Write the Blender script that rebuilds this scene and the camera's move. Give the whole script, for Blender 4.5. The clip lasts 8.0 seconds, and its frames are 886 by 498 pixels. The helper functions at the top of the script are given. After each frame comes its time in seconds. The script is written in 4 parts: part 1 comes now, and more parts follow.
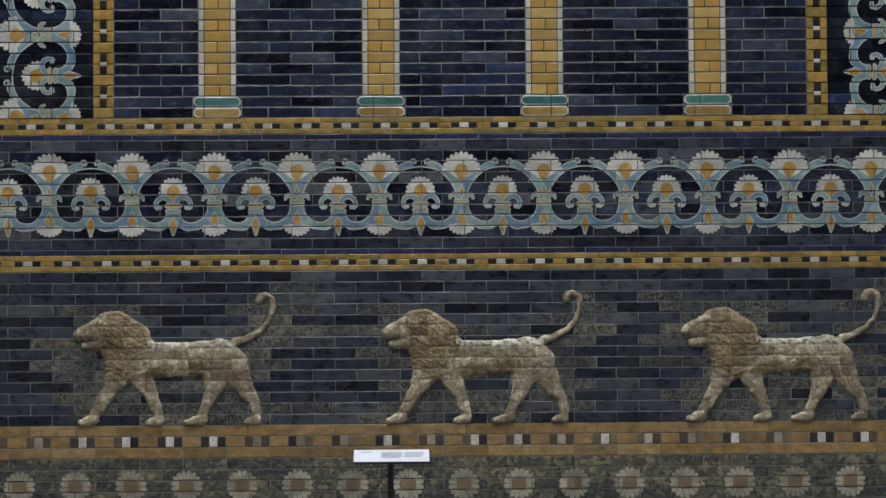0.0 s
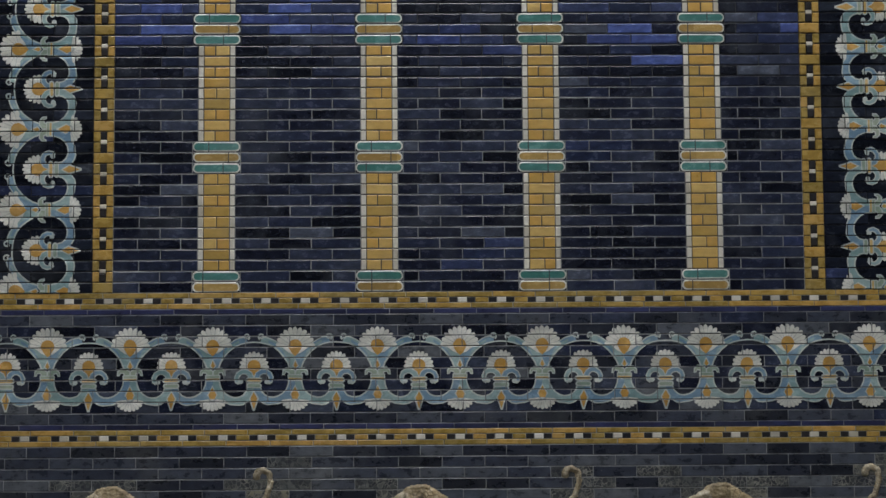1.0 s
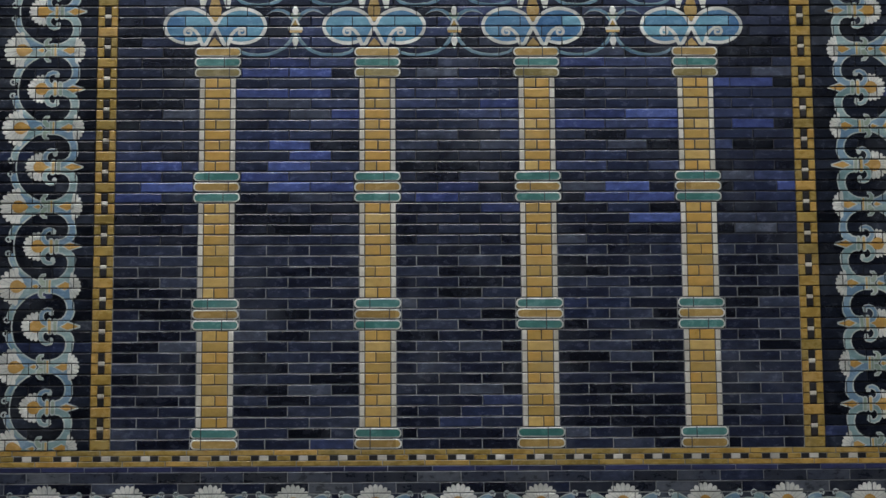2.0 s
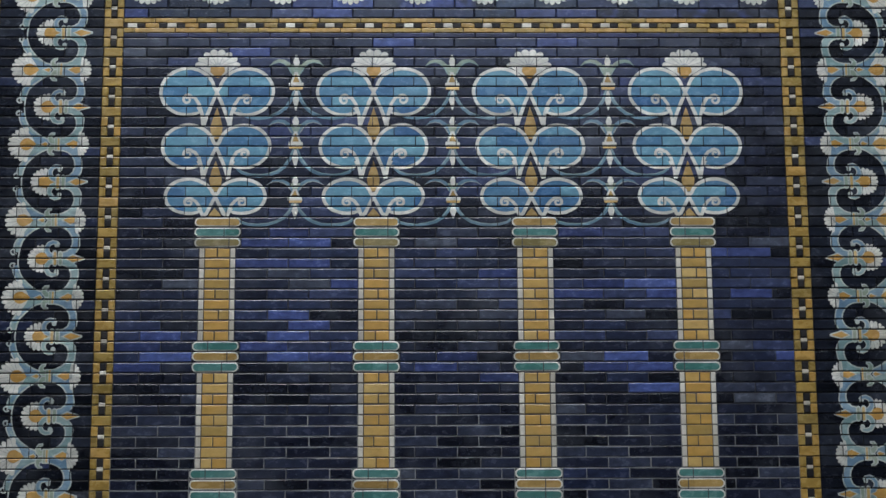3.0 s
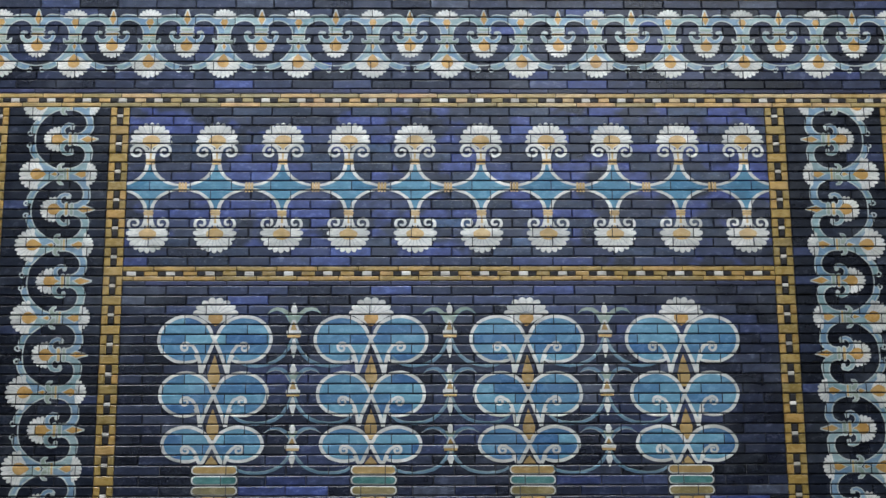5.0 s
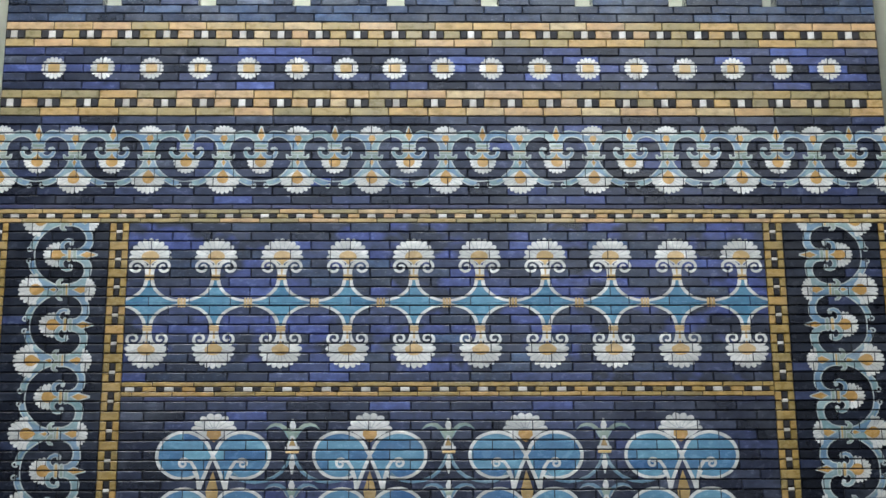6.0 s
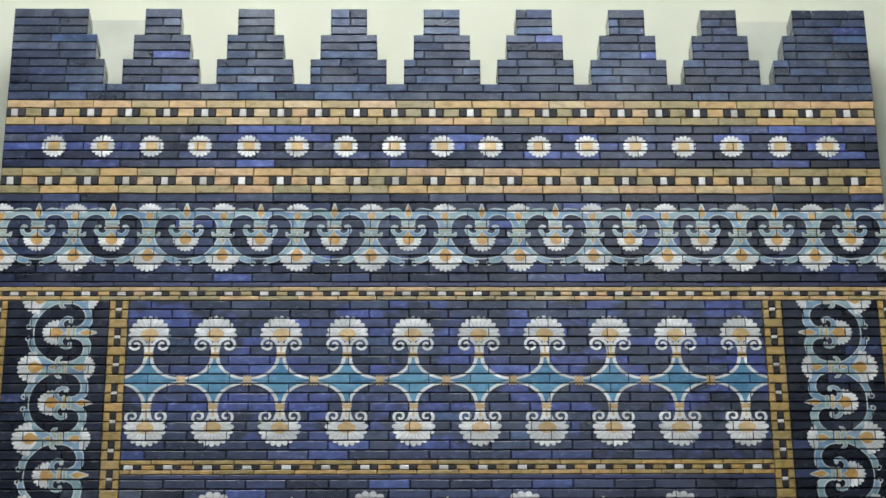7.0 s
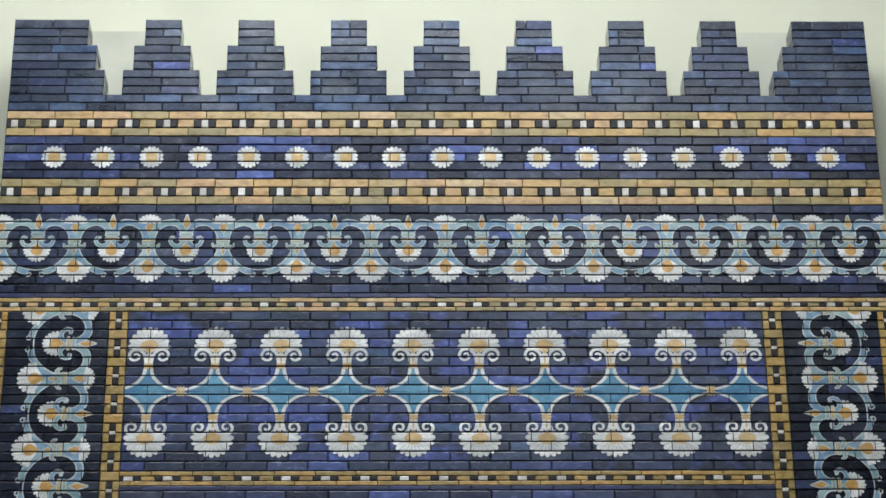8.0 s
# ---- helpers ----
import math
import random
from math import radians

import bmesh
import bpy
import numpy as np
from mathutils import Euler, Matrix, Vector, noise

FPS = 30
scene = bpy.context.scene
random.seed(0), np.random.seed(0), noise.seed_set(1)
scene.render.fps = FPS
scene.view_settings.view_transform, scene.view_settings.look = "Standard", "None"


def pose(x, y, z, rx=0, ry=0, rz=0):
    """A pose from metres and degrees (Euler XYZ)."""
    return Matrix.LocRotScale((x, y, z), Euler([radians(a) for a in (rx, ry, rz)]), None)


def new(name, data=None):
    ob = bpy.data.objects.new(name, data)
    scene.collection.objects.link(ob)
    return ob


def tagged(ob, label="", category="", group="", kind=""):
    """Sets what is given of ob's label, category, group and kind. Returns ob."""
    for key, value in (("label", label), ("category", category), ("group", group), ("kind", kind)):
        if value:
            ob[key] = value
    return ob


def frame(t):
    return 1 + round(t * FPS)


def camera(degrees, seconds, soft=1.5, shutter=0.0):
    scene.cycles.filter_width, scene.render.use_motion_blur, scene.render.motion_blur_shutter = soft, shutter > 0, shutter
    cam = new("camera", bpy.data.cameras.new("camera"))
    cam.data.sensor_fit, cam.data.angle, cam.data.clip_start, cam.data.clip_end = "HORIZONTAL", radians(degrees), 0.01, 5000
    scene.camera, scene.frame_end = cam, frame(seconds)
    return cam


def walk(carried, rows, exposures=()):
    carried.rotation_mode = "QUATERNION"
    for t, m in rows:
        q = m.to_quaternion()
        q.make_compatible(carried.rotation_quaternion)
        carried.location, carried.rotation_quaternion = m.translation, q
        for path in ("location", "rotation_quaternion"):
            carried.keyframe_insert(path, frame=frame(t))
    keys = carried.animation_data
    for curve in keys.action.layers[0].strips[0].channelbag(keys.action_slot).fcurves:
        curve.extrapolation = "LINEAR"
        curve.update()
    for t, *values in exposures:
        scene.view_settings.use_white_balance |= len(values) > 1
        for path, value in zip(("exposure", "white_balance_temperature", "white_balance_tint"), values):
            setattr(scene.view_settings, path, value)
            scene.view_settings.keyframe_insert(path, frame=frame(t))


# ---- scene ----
import itertools

from mathutils.geometry import tessellate_polygon

cam = camera(22.03, 8.0)
# the camera stands still on the hall floor and tilts up the wall: seconds, pitch, yaw, roll
EYE = (0.0, -17.240, 1.689)
ROWS = [
    (0.0, 2.082, -0.949, -0.384),
    (0.3, 3.24, -0.964, -0.398),
    (0.5, 4.09, -0.982, -0.398),
    (1.0, 6.474, -1.019, -0.393),
    (1.5, 8.432, -1.049, -0.409),
    (1.7, 9.178, -1.063, -0.406),
    (2.8, 13.949, -1.134, -0.382),
    (3.0, 14.699, -1.145, -0.375),
    (3.5, 16.252, -1.175, -0.4),
    (4.0, 17.943, -1.206, -0.412),
    (4.5, 19.367, -1.226, -0.455),
    (4.7, 19.986, -1.246, -0.484),
    (5.8, 23.284, -1.305, -0.517),
    (6.0, 23.827, -1.322, -0.548),
    (6.5, 25.019, -1.342, -0.562),
    (7.0, 25.781, -1.359, -0.582),
    (7.5, 26.015, -1.365, -0.589),
    (8.0, 26.056, -1.364, -0.587),
]
EXPOSURES = [(0.0, 0.7, 6850, 10), (1.5, 0.58, 6800, 10), (3.5, 0.6, 6400, 10), (4.5, 0.66, 6350, 10), (6.5, 0.6, 6300, 10), (7.0, 0.54, 6360, 10), (8.0, 0.54, 6360, 10)]
walk(cam, [(t, pose(*EYE, 90 + pitch, 0, yaw) @ pose(0, 0, 0, 0, 0, roll)) for t, pitch, yaw, roll in ROWS], EXPOSURES)

# ---- world and light ----
world = bpy.data.worlds.new("hall_air")
scene.world = world
world.use_nodes = True
world.node_tree.nodes["Background"].inputs[0].default_value = (0.6, 0.66, 0.75, 1)
world.node_tree.nodes["Background"].inputs[1].default_value = 0.05
SKYLIGHT = 14.0
FAR_LIGHT = 1.4

C = 0.083          # height of one brick course
L = 0.3283         # length of one brick with its joint
GAP = 0.007        # joint width
BASE = 12 * C      # the lions' ground line above the floor


def zc(course):
    return BASE + course * C


# ---- materials ----
def nodes_of(name):
    m = bpy.data.materials.new(name)
    m.use_nodes = True
    nt = m.node_tree
    return m, nt, nt.nodes["Principled BSDF"]


def add(nt, kind, **values):
    n = nt.nodes.new(kind)
    for key, value in values.items():
        n.inputs[key.replace("_", " ")].default_value = value
    return n


def ramp(nt, source, stops):
    r = nt.nodes.new("ShaderNodeValToRGB")
    els = r.color_ramp.elements
    while len(els) < len(stops):
        els.new(0.5)
    for e, (p, c) in zip(els, stops):
        e.position, e.color = p, (*c, 1)
    nt.links.new(source, r.inputs[0])
    return r.outputs[0]


def mix(nt, fac, a, b, blend="MIX"):
    n = nt.nodes.new("ShaderNodeMix")
    n.data_type, n.blend_type = "RGBA", blend
    for slot, v in ((0, fac), (6, a), (7, b)):
        if isinstance(v, (int, float)):
            n.inputs[slot].default_value = v
        elif isinstance(v, tuple):
            n.inputs[slot].default_value = (*v, 1)
        else:
            nt.links.new(v, n.inputs[slot])
    return n.outputs[2]


def noise_at(nt, scale, detail=4.0, rough=0.6, stretch=(1, 1, 1)):
    g = nt.nodes.new("ShaderNodeNewGeometry")
    m = nt.nodes.new("ShaderNodeMapping")
    m.inputs["Scale"].default_value = stretch
    nt.links.new(g.outputs["Position"], m.inputs[0])
    n = add(nt, "ShaderNodeTexNoise", Scale=scale, Detail=detail, Roughness=rough)
    nt.links.new(m.outputs[0], n.inputs["Vector"])
    return n.outputs[0]


def maths(nt, op, a, b=0.0):
    n = nt.nodes.new("ShaderNodeMath")
    n.operation = op
    for slot, v in ((0, a), (1, b)):
        if isinstance(v, (int, float)):
            n.inputs[slot].default_value = v
        else:
            nt.links.new(v, n.inputs[slot])
    return n.outputs[0]


def brick_tone(nt):
    """A random tone for each brick of the common bond, so that an ornament changes tone where it crosses a joint."""
    p = nt.nodes.new("ShaderNodeSeparateXYZ")
    nt.links.new(nt.nodes.new("ShaderNodeNewGeometry").outputs["Position"], p.inputs[0])
    row = maths(nt, "FLOOR", maths(nt, "DIVIDE", maths(nt, "SUBTRACT", p.outputs[2], BASE), C))
    half = maths(nt, "MULTIPLY", maths(nt, "FLOORED_MODULO", row, 2.0), 0.5)
    col = maths(nt, "FLOOR", maths(nt, "SUBTRACT", maths(nt, "DIVIDE", maths(nt, "ADD", p.outputs[0], 2.34), L), half))
    at = nt.nodes.new("ShaderNodeCombineXYZ")
    nt.links.new(col, at.inputs[0])
    nt.links.new(row, at.inputs[1])
    w = nt.nodes.new("ShaderNodeTexWhiteNoise")
    nt.links.new(at.outputs[0], w.inputs["Vector"])
    return w.outputs["Value"]


def glaze(name, stops, rough=(0.18, 0.42), wear=(0.3, 0.3, 0.3), wear_from=0.66, bump=0.45, crackle=0.0, mottle=0.5, ornament=False, gloss=0.4, bloom=None):
    """Fired glaze: a tone of its own for every brick, cloudy mottling, rubbed pale spots, a slightly wavy gloss."""
    m, nt, bsdf = nodes_of(name)
    if ornament:
        tone = brick_tone(nt)
    else:
        tone = nt.nodes.new("ShaderNodeObjectInfo").outputs["Random"]
    base = ramp(nt, tone, stops)
    cloud = noise_at(nt, 9.0, 5.0, 0.65, (1, 1, 1.6))
    shade = ramp(nt, cloud, [(0.3, (1 - mottle,) * 3), (0.7, (1 + mottle,) * 3)])
    col = mix(nt, 1.0, base, shade, "MULTIPLY")
    if bloom:
        patch = noise_at(nt, 1.9, 3.0, 0.55, (1, 1, 1.3))
        col = mix(nt, ramp(nt, patch, [(0.48, (0, 0, 0)), (0.57, (0.95, 0.95, 0.95))]), col, mix(nt, 1.0, bloom, shade, "MULTIPLY"))
    spots = noise_at(nt, 34.0, 6.0, 0.7, (1, 1, 1.8))
    worn = ramp(nt, spots, [(wear_from, (0, 0, 0)), (wear_from + 0.14, (1, 1, 1))])
    col = mix(nt, worn, col, wear)
    stain = noise_at(nt, 2.2, 4.0, 0.6)
    col = mix(nt, ramp(nt, stain, [(0.5, (0, 0, 0)), (0.75, (0.35, 0.35, 0.35))]), col, wear)
    height = spots
    if crackle:
        g = nt.nodes.new("ShaderNodeNewGeometry")
        # the shards are uneven in size, so the grid they break along is bent
        bend = add(nt, "ShaderNodeTexNoise", Scale=11.0, Detail=3.0)
        nt.links.new(g.outputs["Position"], bend.inputs["Vector"])
        push = nt.nodes.new("ShaderNodeVectorMath")
        push.operation = "MULTIPLY_ADD"
        push.inputs[1].default_value = (0.09, 0.09, 0.09)
        nt.links.new(bend.outputs["Color"], push.inputs[0])
        nt.links.new(g.outputs["Position"], push.inputs[2])
        v = add(nt, "ShaderNodeTexVoronoi", Scale=33.0)
        v.feature = "DISTANCE_TO_EDGE"
        nt.links.new(push.outputs[0], v.inputs["Vector"])
        lines = ramp(nt, v.outputs["Distance"], [(0.03, (1, 1, 1)), (0.08, (0, 0, 0))])
        v2 = add(nt, "ShaderNodeTexVoronoi", Scale=33.0)
        nt.links.new(push.outputs[0], v2.inputs["Vector"])
        cell = nt.nodes.new("ShaderNodeSeparateColor")
        nt.links.new(v2.outputs["Color"], cell.inputs[0])
        tint = ramp(nt, cell.outputs[0], [(0.0, (0.3, 0.32, 0.4)), (0.6, (0.8, 0.8, 0.8)), (1.0, (1.9, 1.8, 1.5))])
        col = mix(nt, 1.0, col, tint, "MULTIPLY")
        gate = noise_at(nt, 3.0, 2.0)
        fac = mix(nt, 1.0, lines, ramp(nt, gate, [(0.38, (0.15,) * 3), (0.6, (crackle,) * 3)]), "MULTIPLY")
        col = mix(nt, fac, col, (0.21, 0.20, 0.175))
    nt.links.new(col, bsdf.inputs["Base Color"])
    bsdf.inputs["Specular IOR Level"].default_value = gloss
    r = nt.nodes.new("ShaderNodeMapRange")
    r.inputs[1].default_value, r.inputs[2].default_value = 0.3, 0.75
    r.inputs[3].default_value, r.inputs[4].default_value = rough
    nt.links.new(cloud, r.inputs[0])
    nt.links.new(r.outputs[0], bsdf.inputs["Roughness"])
    b = add(nt, "ShaderNodeBump", Strength=bump, Distance=0.004)
    both = mix(nt, 0.45, cloud, height)
    nt.links.new(both, b.inputs["Height"])
    nt.links.new(b.outputs[0], bsdf.inputs["Normal"])
    return m


def matte(name, color, rough=0.9, vary=0.12, scale=6.0, bump=0.1):
    m, nt, bsdf = nodes_of(name)
    n = noise_at(nt, scale, 6.0, 0.6)
    shade = ramp(nt, n, [(0.3, (1 - vary,) * 3), (0.7, (1 + vary,) * 3)])
    nt.links.new(mix(nt, 1.0, color, shade, "MULTIPLY"), bsdf.inputs["Base Color"])
    bsdf.inputs["Roughness"].default_value = rough
    fine = noise_at(nt, 120.0, 3.0)
    b = add(nt, "ShaderNodeBump", Strength=bump, Distance=0.003)
    nt.links.new(fine, b.inputs["Height"])
    nt.links.new(b.outputs[0], bsdf.inputs["Normal"])
    return m


NAVY = [(0.0, (0.008, 0.010, 0.016)), (0.3, (0.015, 0.018, 0.029)), (0.6, (0.028, 0.033, 0.05)), (0.85, (0.048, 0.054, 0.07)), (1.0, (0.085, 0.09, 0.1))]
M_LOW = glaze("dark_lion_brick", NAVY, (0.2, 0.45), (0.13, 0.13, 0.125), 0.6)
M_DARK = glaze("dark_blue_glaze", [(0.0, (0.003, 0.004, 0.008)), (0.4, (0.008, 0.010, 0.022)), (0.75, (0.019, 0.024, 0.047)), (0.92, (0.036, 0.043, 0.07)), (1.0, (0.06, 0.068, 0.092))], (0.15, 0.34), (0.11, 0.12, 0.145), 0.6, gloss=0.34)
M_SIDE = glaze("black_blue_glaze", [(0.0, (0.003, 0.004, 0.007)), (0.5, (0.007, 0.009, 0.016)), (0.85, (0.014, 0.018, 0.03)), (1.0, (0.03, 0.034, 0.045))], (0.15, 0.34), (0.08, 0.085, 0.095), 0.62, gloss=0.26)
M_INDIGO = glaze("indigo_glaze", [(0.0, (0.012, 0.017, 0.038)), (0.5, (0.022, 0.030, 0.070)), (1.0, (0.036, 0.047, 0.105))], (0.15, 0.34), (0.07, 0.08, 0.13), 0.7)
M_BLUE = glaze("royal_blue_glaze", [(0.0, (0.023, 0.032, 0.092)), (0.5, (0.037, 0.052, 0.158)), (1.0, (0.062, 0.09, 0.255))], (0.15, 0.34), (0.1, 0.12, 0.22), 0.7)
M_CLOUDY = glaze("navy_glaze_with_blue_blooms", [(0.0, (0.006, 0.008, 0.016)), (0.6, (0.014, 0.018, 0.036)), (1.0, (0.032, 0.038, 0.062))], (0.15, 0.34), (0.1, 0.11, 0.15), 0.64, bloom=(0.042, 0.058, 0.19))
M_MERLON = glaze("slate_blue_glaze", [(0.0, (0.007, 0.011, 0.021)), (0.4, (0.015, 0.023, 0.045)), (0.8, (0.03, 0.044, 0.08)), (1.0, (0.036, 0.068, 0.135))], (0.1, 0.3), (0.17, 0.19, 0.21), 0.575, 0.7, 0.0, 0.6)
M_FRAG = glaze("broken_brick_mosaic", [(0.0, (0.028, 0.032, 0.04)), (0.5, (0.055, 0.058, 0.058)), (1.0, (0.115, 0.108, 0.09))], (0.5, 0.75), (0.12, 0.11, 0.09), 0.6, 0.5, 0.9)
M_OLIVE = glaze("weathered_olive_mosaic", [(0.0, (0.05, 0.056, 0.05)), (0.5, (0.10, 0.10, 0.075)), (1.0, (0.16, 0.135, 0.09))], (0.5, 0.75), (0.15, 0.14, 0.11), 0.66, 0.4, 0.25)
M_YELLOW = glaze("ochre_glaze", [(0.0, (0.24, 0.165, 0.045)), (0.5, (0.32, 0.205, 0.05)), (1.0, (0.41, 0.24, 0.065))], (0.18, 0.4), (0.34, 0.28, 0.16), 0.66, 0.2, 0.0, 0.28)
M_SHAFT = glaze("column_ochre_glaze", [(0.0, (0.33, 0.215, 0.06)), (0.3, (0.40, 0.245, 0.06)), (0.6, (0.47, 0.265, 0.06)), (0.85, (0.48, 0.295, 0.08)), (1.0, (0.52, 0.35, 0.12))], (0.25, 0.5), (0.34, 0.28, 0.16), 0.7, 0.2, 0.0, 0.18)
M_SAND = glaze("pale_ochre_glaze", [(0.0, (0.24, 0.19, 0.08)), (0.3, (0.35, 0.25, 0.09)), (0.55, (0.43, 0.27, 0.09)), (0.8, (0.46, 0.285, 0.13)), (1.0, (0.48, 0.36, 0.18))], (0.2, 0.45), (0.3, 0.26, 0.18), 0.6, 0.35, 0.0, 0.3)
M_BROWN = glaze("weathered_ochre_brick", [(0.0, (0.22, 0.135, 0.05)), (0.5, (0.30, 0.18, 0.065)), (1.0, (0.36, 0.23, 0.10))], (0.5, 0.8), (0.15, 0.13, 0.10), 0.53, 0.5, 0.0, 0.5)
M_BLACK = glaze("black_glaze", [(0.0, (0.008, 0.008, 0.01)), (1.0, (0.018, 0.015, 0.015))], (0.45, 0.7), (0.06, 0.05, 0.04), 0.68, gloss=0.25)
M_SQUARE = glaze("white_glaze_square", [(0.0, (0.40, 0.36, 0.30)), (1.0, (0.64, 0.60, 0.53))], (0.25, 0.5), (0.35, 0.3, 0.24), 0.66, 0.2, 0.0, 0.12)
M_OLD_WHITE = glaze("weathered_white_square", [(0.0, (0.2, 0.15, 0.1)), (0.55, (0.33, 0.27, 0.2)), (0.8, (0.55, 0.5, 0.43)), (1.0, (0.72, 0.69, 0.64))], (0.4, 0.7), (0.2, 0.16, 0.11), 0.54, 0.3, 0.0, 0.3)
M_OLD_BLACK = glaze("weathered_black_square", [(0.0, (0.015, 0.012, 0.012)), (0.5, (0.04, 0.03, 0.024)), (0.8, (0.12, 0.085, 0.05)), (1.0, (0.2, 0.14, 0.08))], (0.4, 0.7), (0.16, 0.13, 0.1), 0.58, 0.3, 0.0, 0.4)
M_THIN = glaze("thin_blue_glaze", [(0.0, (0.010, 0.012, 0.03)), (1.0, (0.026, 0.03, 0.085))], (0.25, 0.45), (0.08, 0.08, 0.1), 0.68)


def paint(name, lo, hi, rough=(0.16, 0.36), wear=(0.3, 0.3, 0.28), **k):
    return glaze(name, [(0.0, lo), (1.0, hi)], rough, wear, k.pop("wear_from", 0.68), 0.2, 0.0, k.pop("mottle", 0.2), True)


P_WHITE = paint("white_petal_glaze", (0.44, 0.43, 0.385), (0.67, 0.65, 0.59), wear=(0.4, 0.37, 0.3), mottle=0.2, wear_from=0.6)
P_CREAM = paint("cream_outline_glaze", (0.32, 0.36, 0.34), (0.48, 0.50, 0.46), wear=(0.3, 0.3, 0.27), mottle=0.15)
P_GREY = paint("grey_petal_line_glaze", (0.22, 0.24, 0.24), (0.34, 0.35, 0.34))
P_TEAL = paint("pale_teal_glaze", (0.15, 0.24, 0.245), (0.28, 0.37, 0.36))
P_SKY = paint("soft_blue_glaze", (0.11, 0.19, 0.27), (0.20, 0.29, 0.36))
P_LAKE = paint("turquoise_glaze", (0.045, 0.15, 0.24), (0.10, 0.25, 0.335), wear=(0.2, 0.3, 0.36))
P_AZURE = paint("azure_leaf_glaze", (0.035, 0.105, 0.225), (0.145, 0.31, 0.385), wear=(0.2, 0.3, 0.38))
P_ORANGE = paint("orange_glaze", (0.36, 0.20, 0.05), (0.5, 0.29, 0.09), wear=(0.4, 0.3, 0.18))
P_OCHRE = paint("brown_ochre_glaze", (0.27, 0.17, 0.055), (0.40, 0.26, 0.09), wear=(0.35, 0.27, 0.15))
P_OLIVE = paint("olive_glaze", (0.17, 0.135, 0.05), (0.27, 0.21, 0.085))
P_TAN = paint("tan_heart_glaze", (0.40, 0.26, 0.09), (0.56, 0.38, 0.17), wear=(0.45, 0.38, 0.25))
P_GREEN = paint("sea_green_glaze", (0.045, 0.15, 0.13), (0.085, 0.21, 0.19), wear=(0.2, 0.27, 0.24))
P_PALEGREEN = paint("grey_green_glaze", (0.18, 0.24, 0.19), (0.32, 0.36, 0.28))
P_GARLAND = paint("dull_blue_glaze", (0.075, 0.14, 0.2), (0.13, 0.22, 0.28))
P_ROSE = paint("weathered_petal_glaze", (0.27, 0.25, 0.19), (0.46, 0.42, 0.33), (0.5, 0.75), (0.12, 0.1, 0.08), wear_from=0.56, mottle=0.4)
P_HEART = paint("weathered_brown_heart", (0.15, 0.10, 0.06), (0.24, 0.17, 0.10), (0.5, 0.75), (0.1, 0.09, 0.07))

# the two darker mortars carry the shade of the joints in their colour
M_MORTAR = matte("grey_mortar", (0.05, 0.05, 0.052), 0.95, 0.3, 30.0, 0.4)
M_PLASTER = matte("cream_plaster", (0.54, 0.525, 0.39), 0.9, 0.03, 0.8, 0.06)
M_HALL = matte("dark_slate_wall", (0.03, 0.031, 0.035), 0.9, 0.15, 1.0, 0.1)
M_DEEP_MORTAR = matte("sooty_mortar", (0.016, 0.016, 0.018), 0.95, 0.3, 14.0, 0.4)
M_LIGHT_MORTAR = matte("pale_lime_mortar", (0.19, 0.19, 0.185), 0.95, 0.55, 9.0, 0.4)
M_FLOOR = matte("grey_stone_floor", (0.2, 0.19, 0.18), 0.45, 0.15, 2.0, 0.1)


# ---- mesh helpers ----
def mesh_of(name, verts, faces, mats, index=None, smooth=False):
    me = bpy.data.meshes.new(name)
    me.from_pydata(verts, [], faces)
    for m in mats:
        me.materials.append(m)
    if index is not None:
        me.polygons.foreach_set("material_index", index)
    if smooth:
        me.polygons.foreach_set("use_smooth", [True] * len(faces))
    me.update()
    return me


def child(name, me, parent, m=None, label=""):
    ob = new(name, me)
    ob.parent = parent
    if m is not None:
        ob.matrix_basis = m
    if label:
        ob["label"] = label
    return ob


def box_mesh(name, x0, x1, y0, y1, z0, z1, mat):
    v = [(x, y, z) for x in (x0, x1) for y in (y0, y1) for z in (z0, z1)]
    f = [(0, 1, 3, 2), (4, 6, 7, 5), (0, 4, 5, 1), (2, 3, 7, 6), (0, 2, 6, 4), (1, 5, 7, 3)]
    return mesh_of(name, v, f, [mat])


SHAPES = {}


def brick_mesh(length, height, depth, mat, wear, lip=0.45):
    """A brick with rounded, worn and slightly uneven front edges; its front lies in y = 0, its centre in x and z."""
    length, height, turn = round(length, 3), round(height, 3), random.randrange(4)
    key = (length, height, depth, mat.name, wear, lip, turn)
    if key in SHAPES:
        return SHAPES[key]
    w, h = length / 2, height / 2
    b = min(wear, h * 0.25, w * 0.25)
    steps = (-1, -0.45, 0.4, 1) if length > 0.14 else (-1, 1)
    rim = [(u * w, -h) for u in steps] + [(u * w, h) for u in reversed(steps)]
    rim = [(x, z + random.uniform(-0.2, 0.16) * b * (1 if z > 0 else -1), b * (random.uniform(0.92, 1.1))) for x, z in rim]
    verts, faces, n = [], [], len(rim)
    for inset, y in ((1.0, 0.0), (0.42, lip), (0.0, 1.0), (0.0, None)):
        for x, z, e in rim:
            x = math.copysign(max(abs(x) - (inset * e if abs(x) > w * 0.9 else 0), 0), x)
            verts.append((x, depth if y is None else y * b, z - math.copysign(inset * e, z)))
    faces.append(tuple(range(n)))
    for ring in range(3):
        for i in range(n):
            a, c = ring * n + i, ring * n + (i + 1) % n
            faces.append((a, a + n, c + n, c))
    SHAPES[key] = mesh_of("brick", verts, faces, [mat])
    return SHAPES[key]


COURSES = {}          # the faces of the laid bricks by their lower course: z0, z1, x0, x1, edge


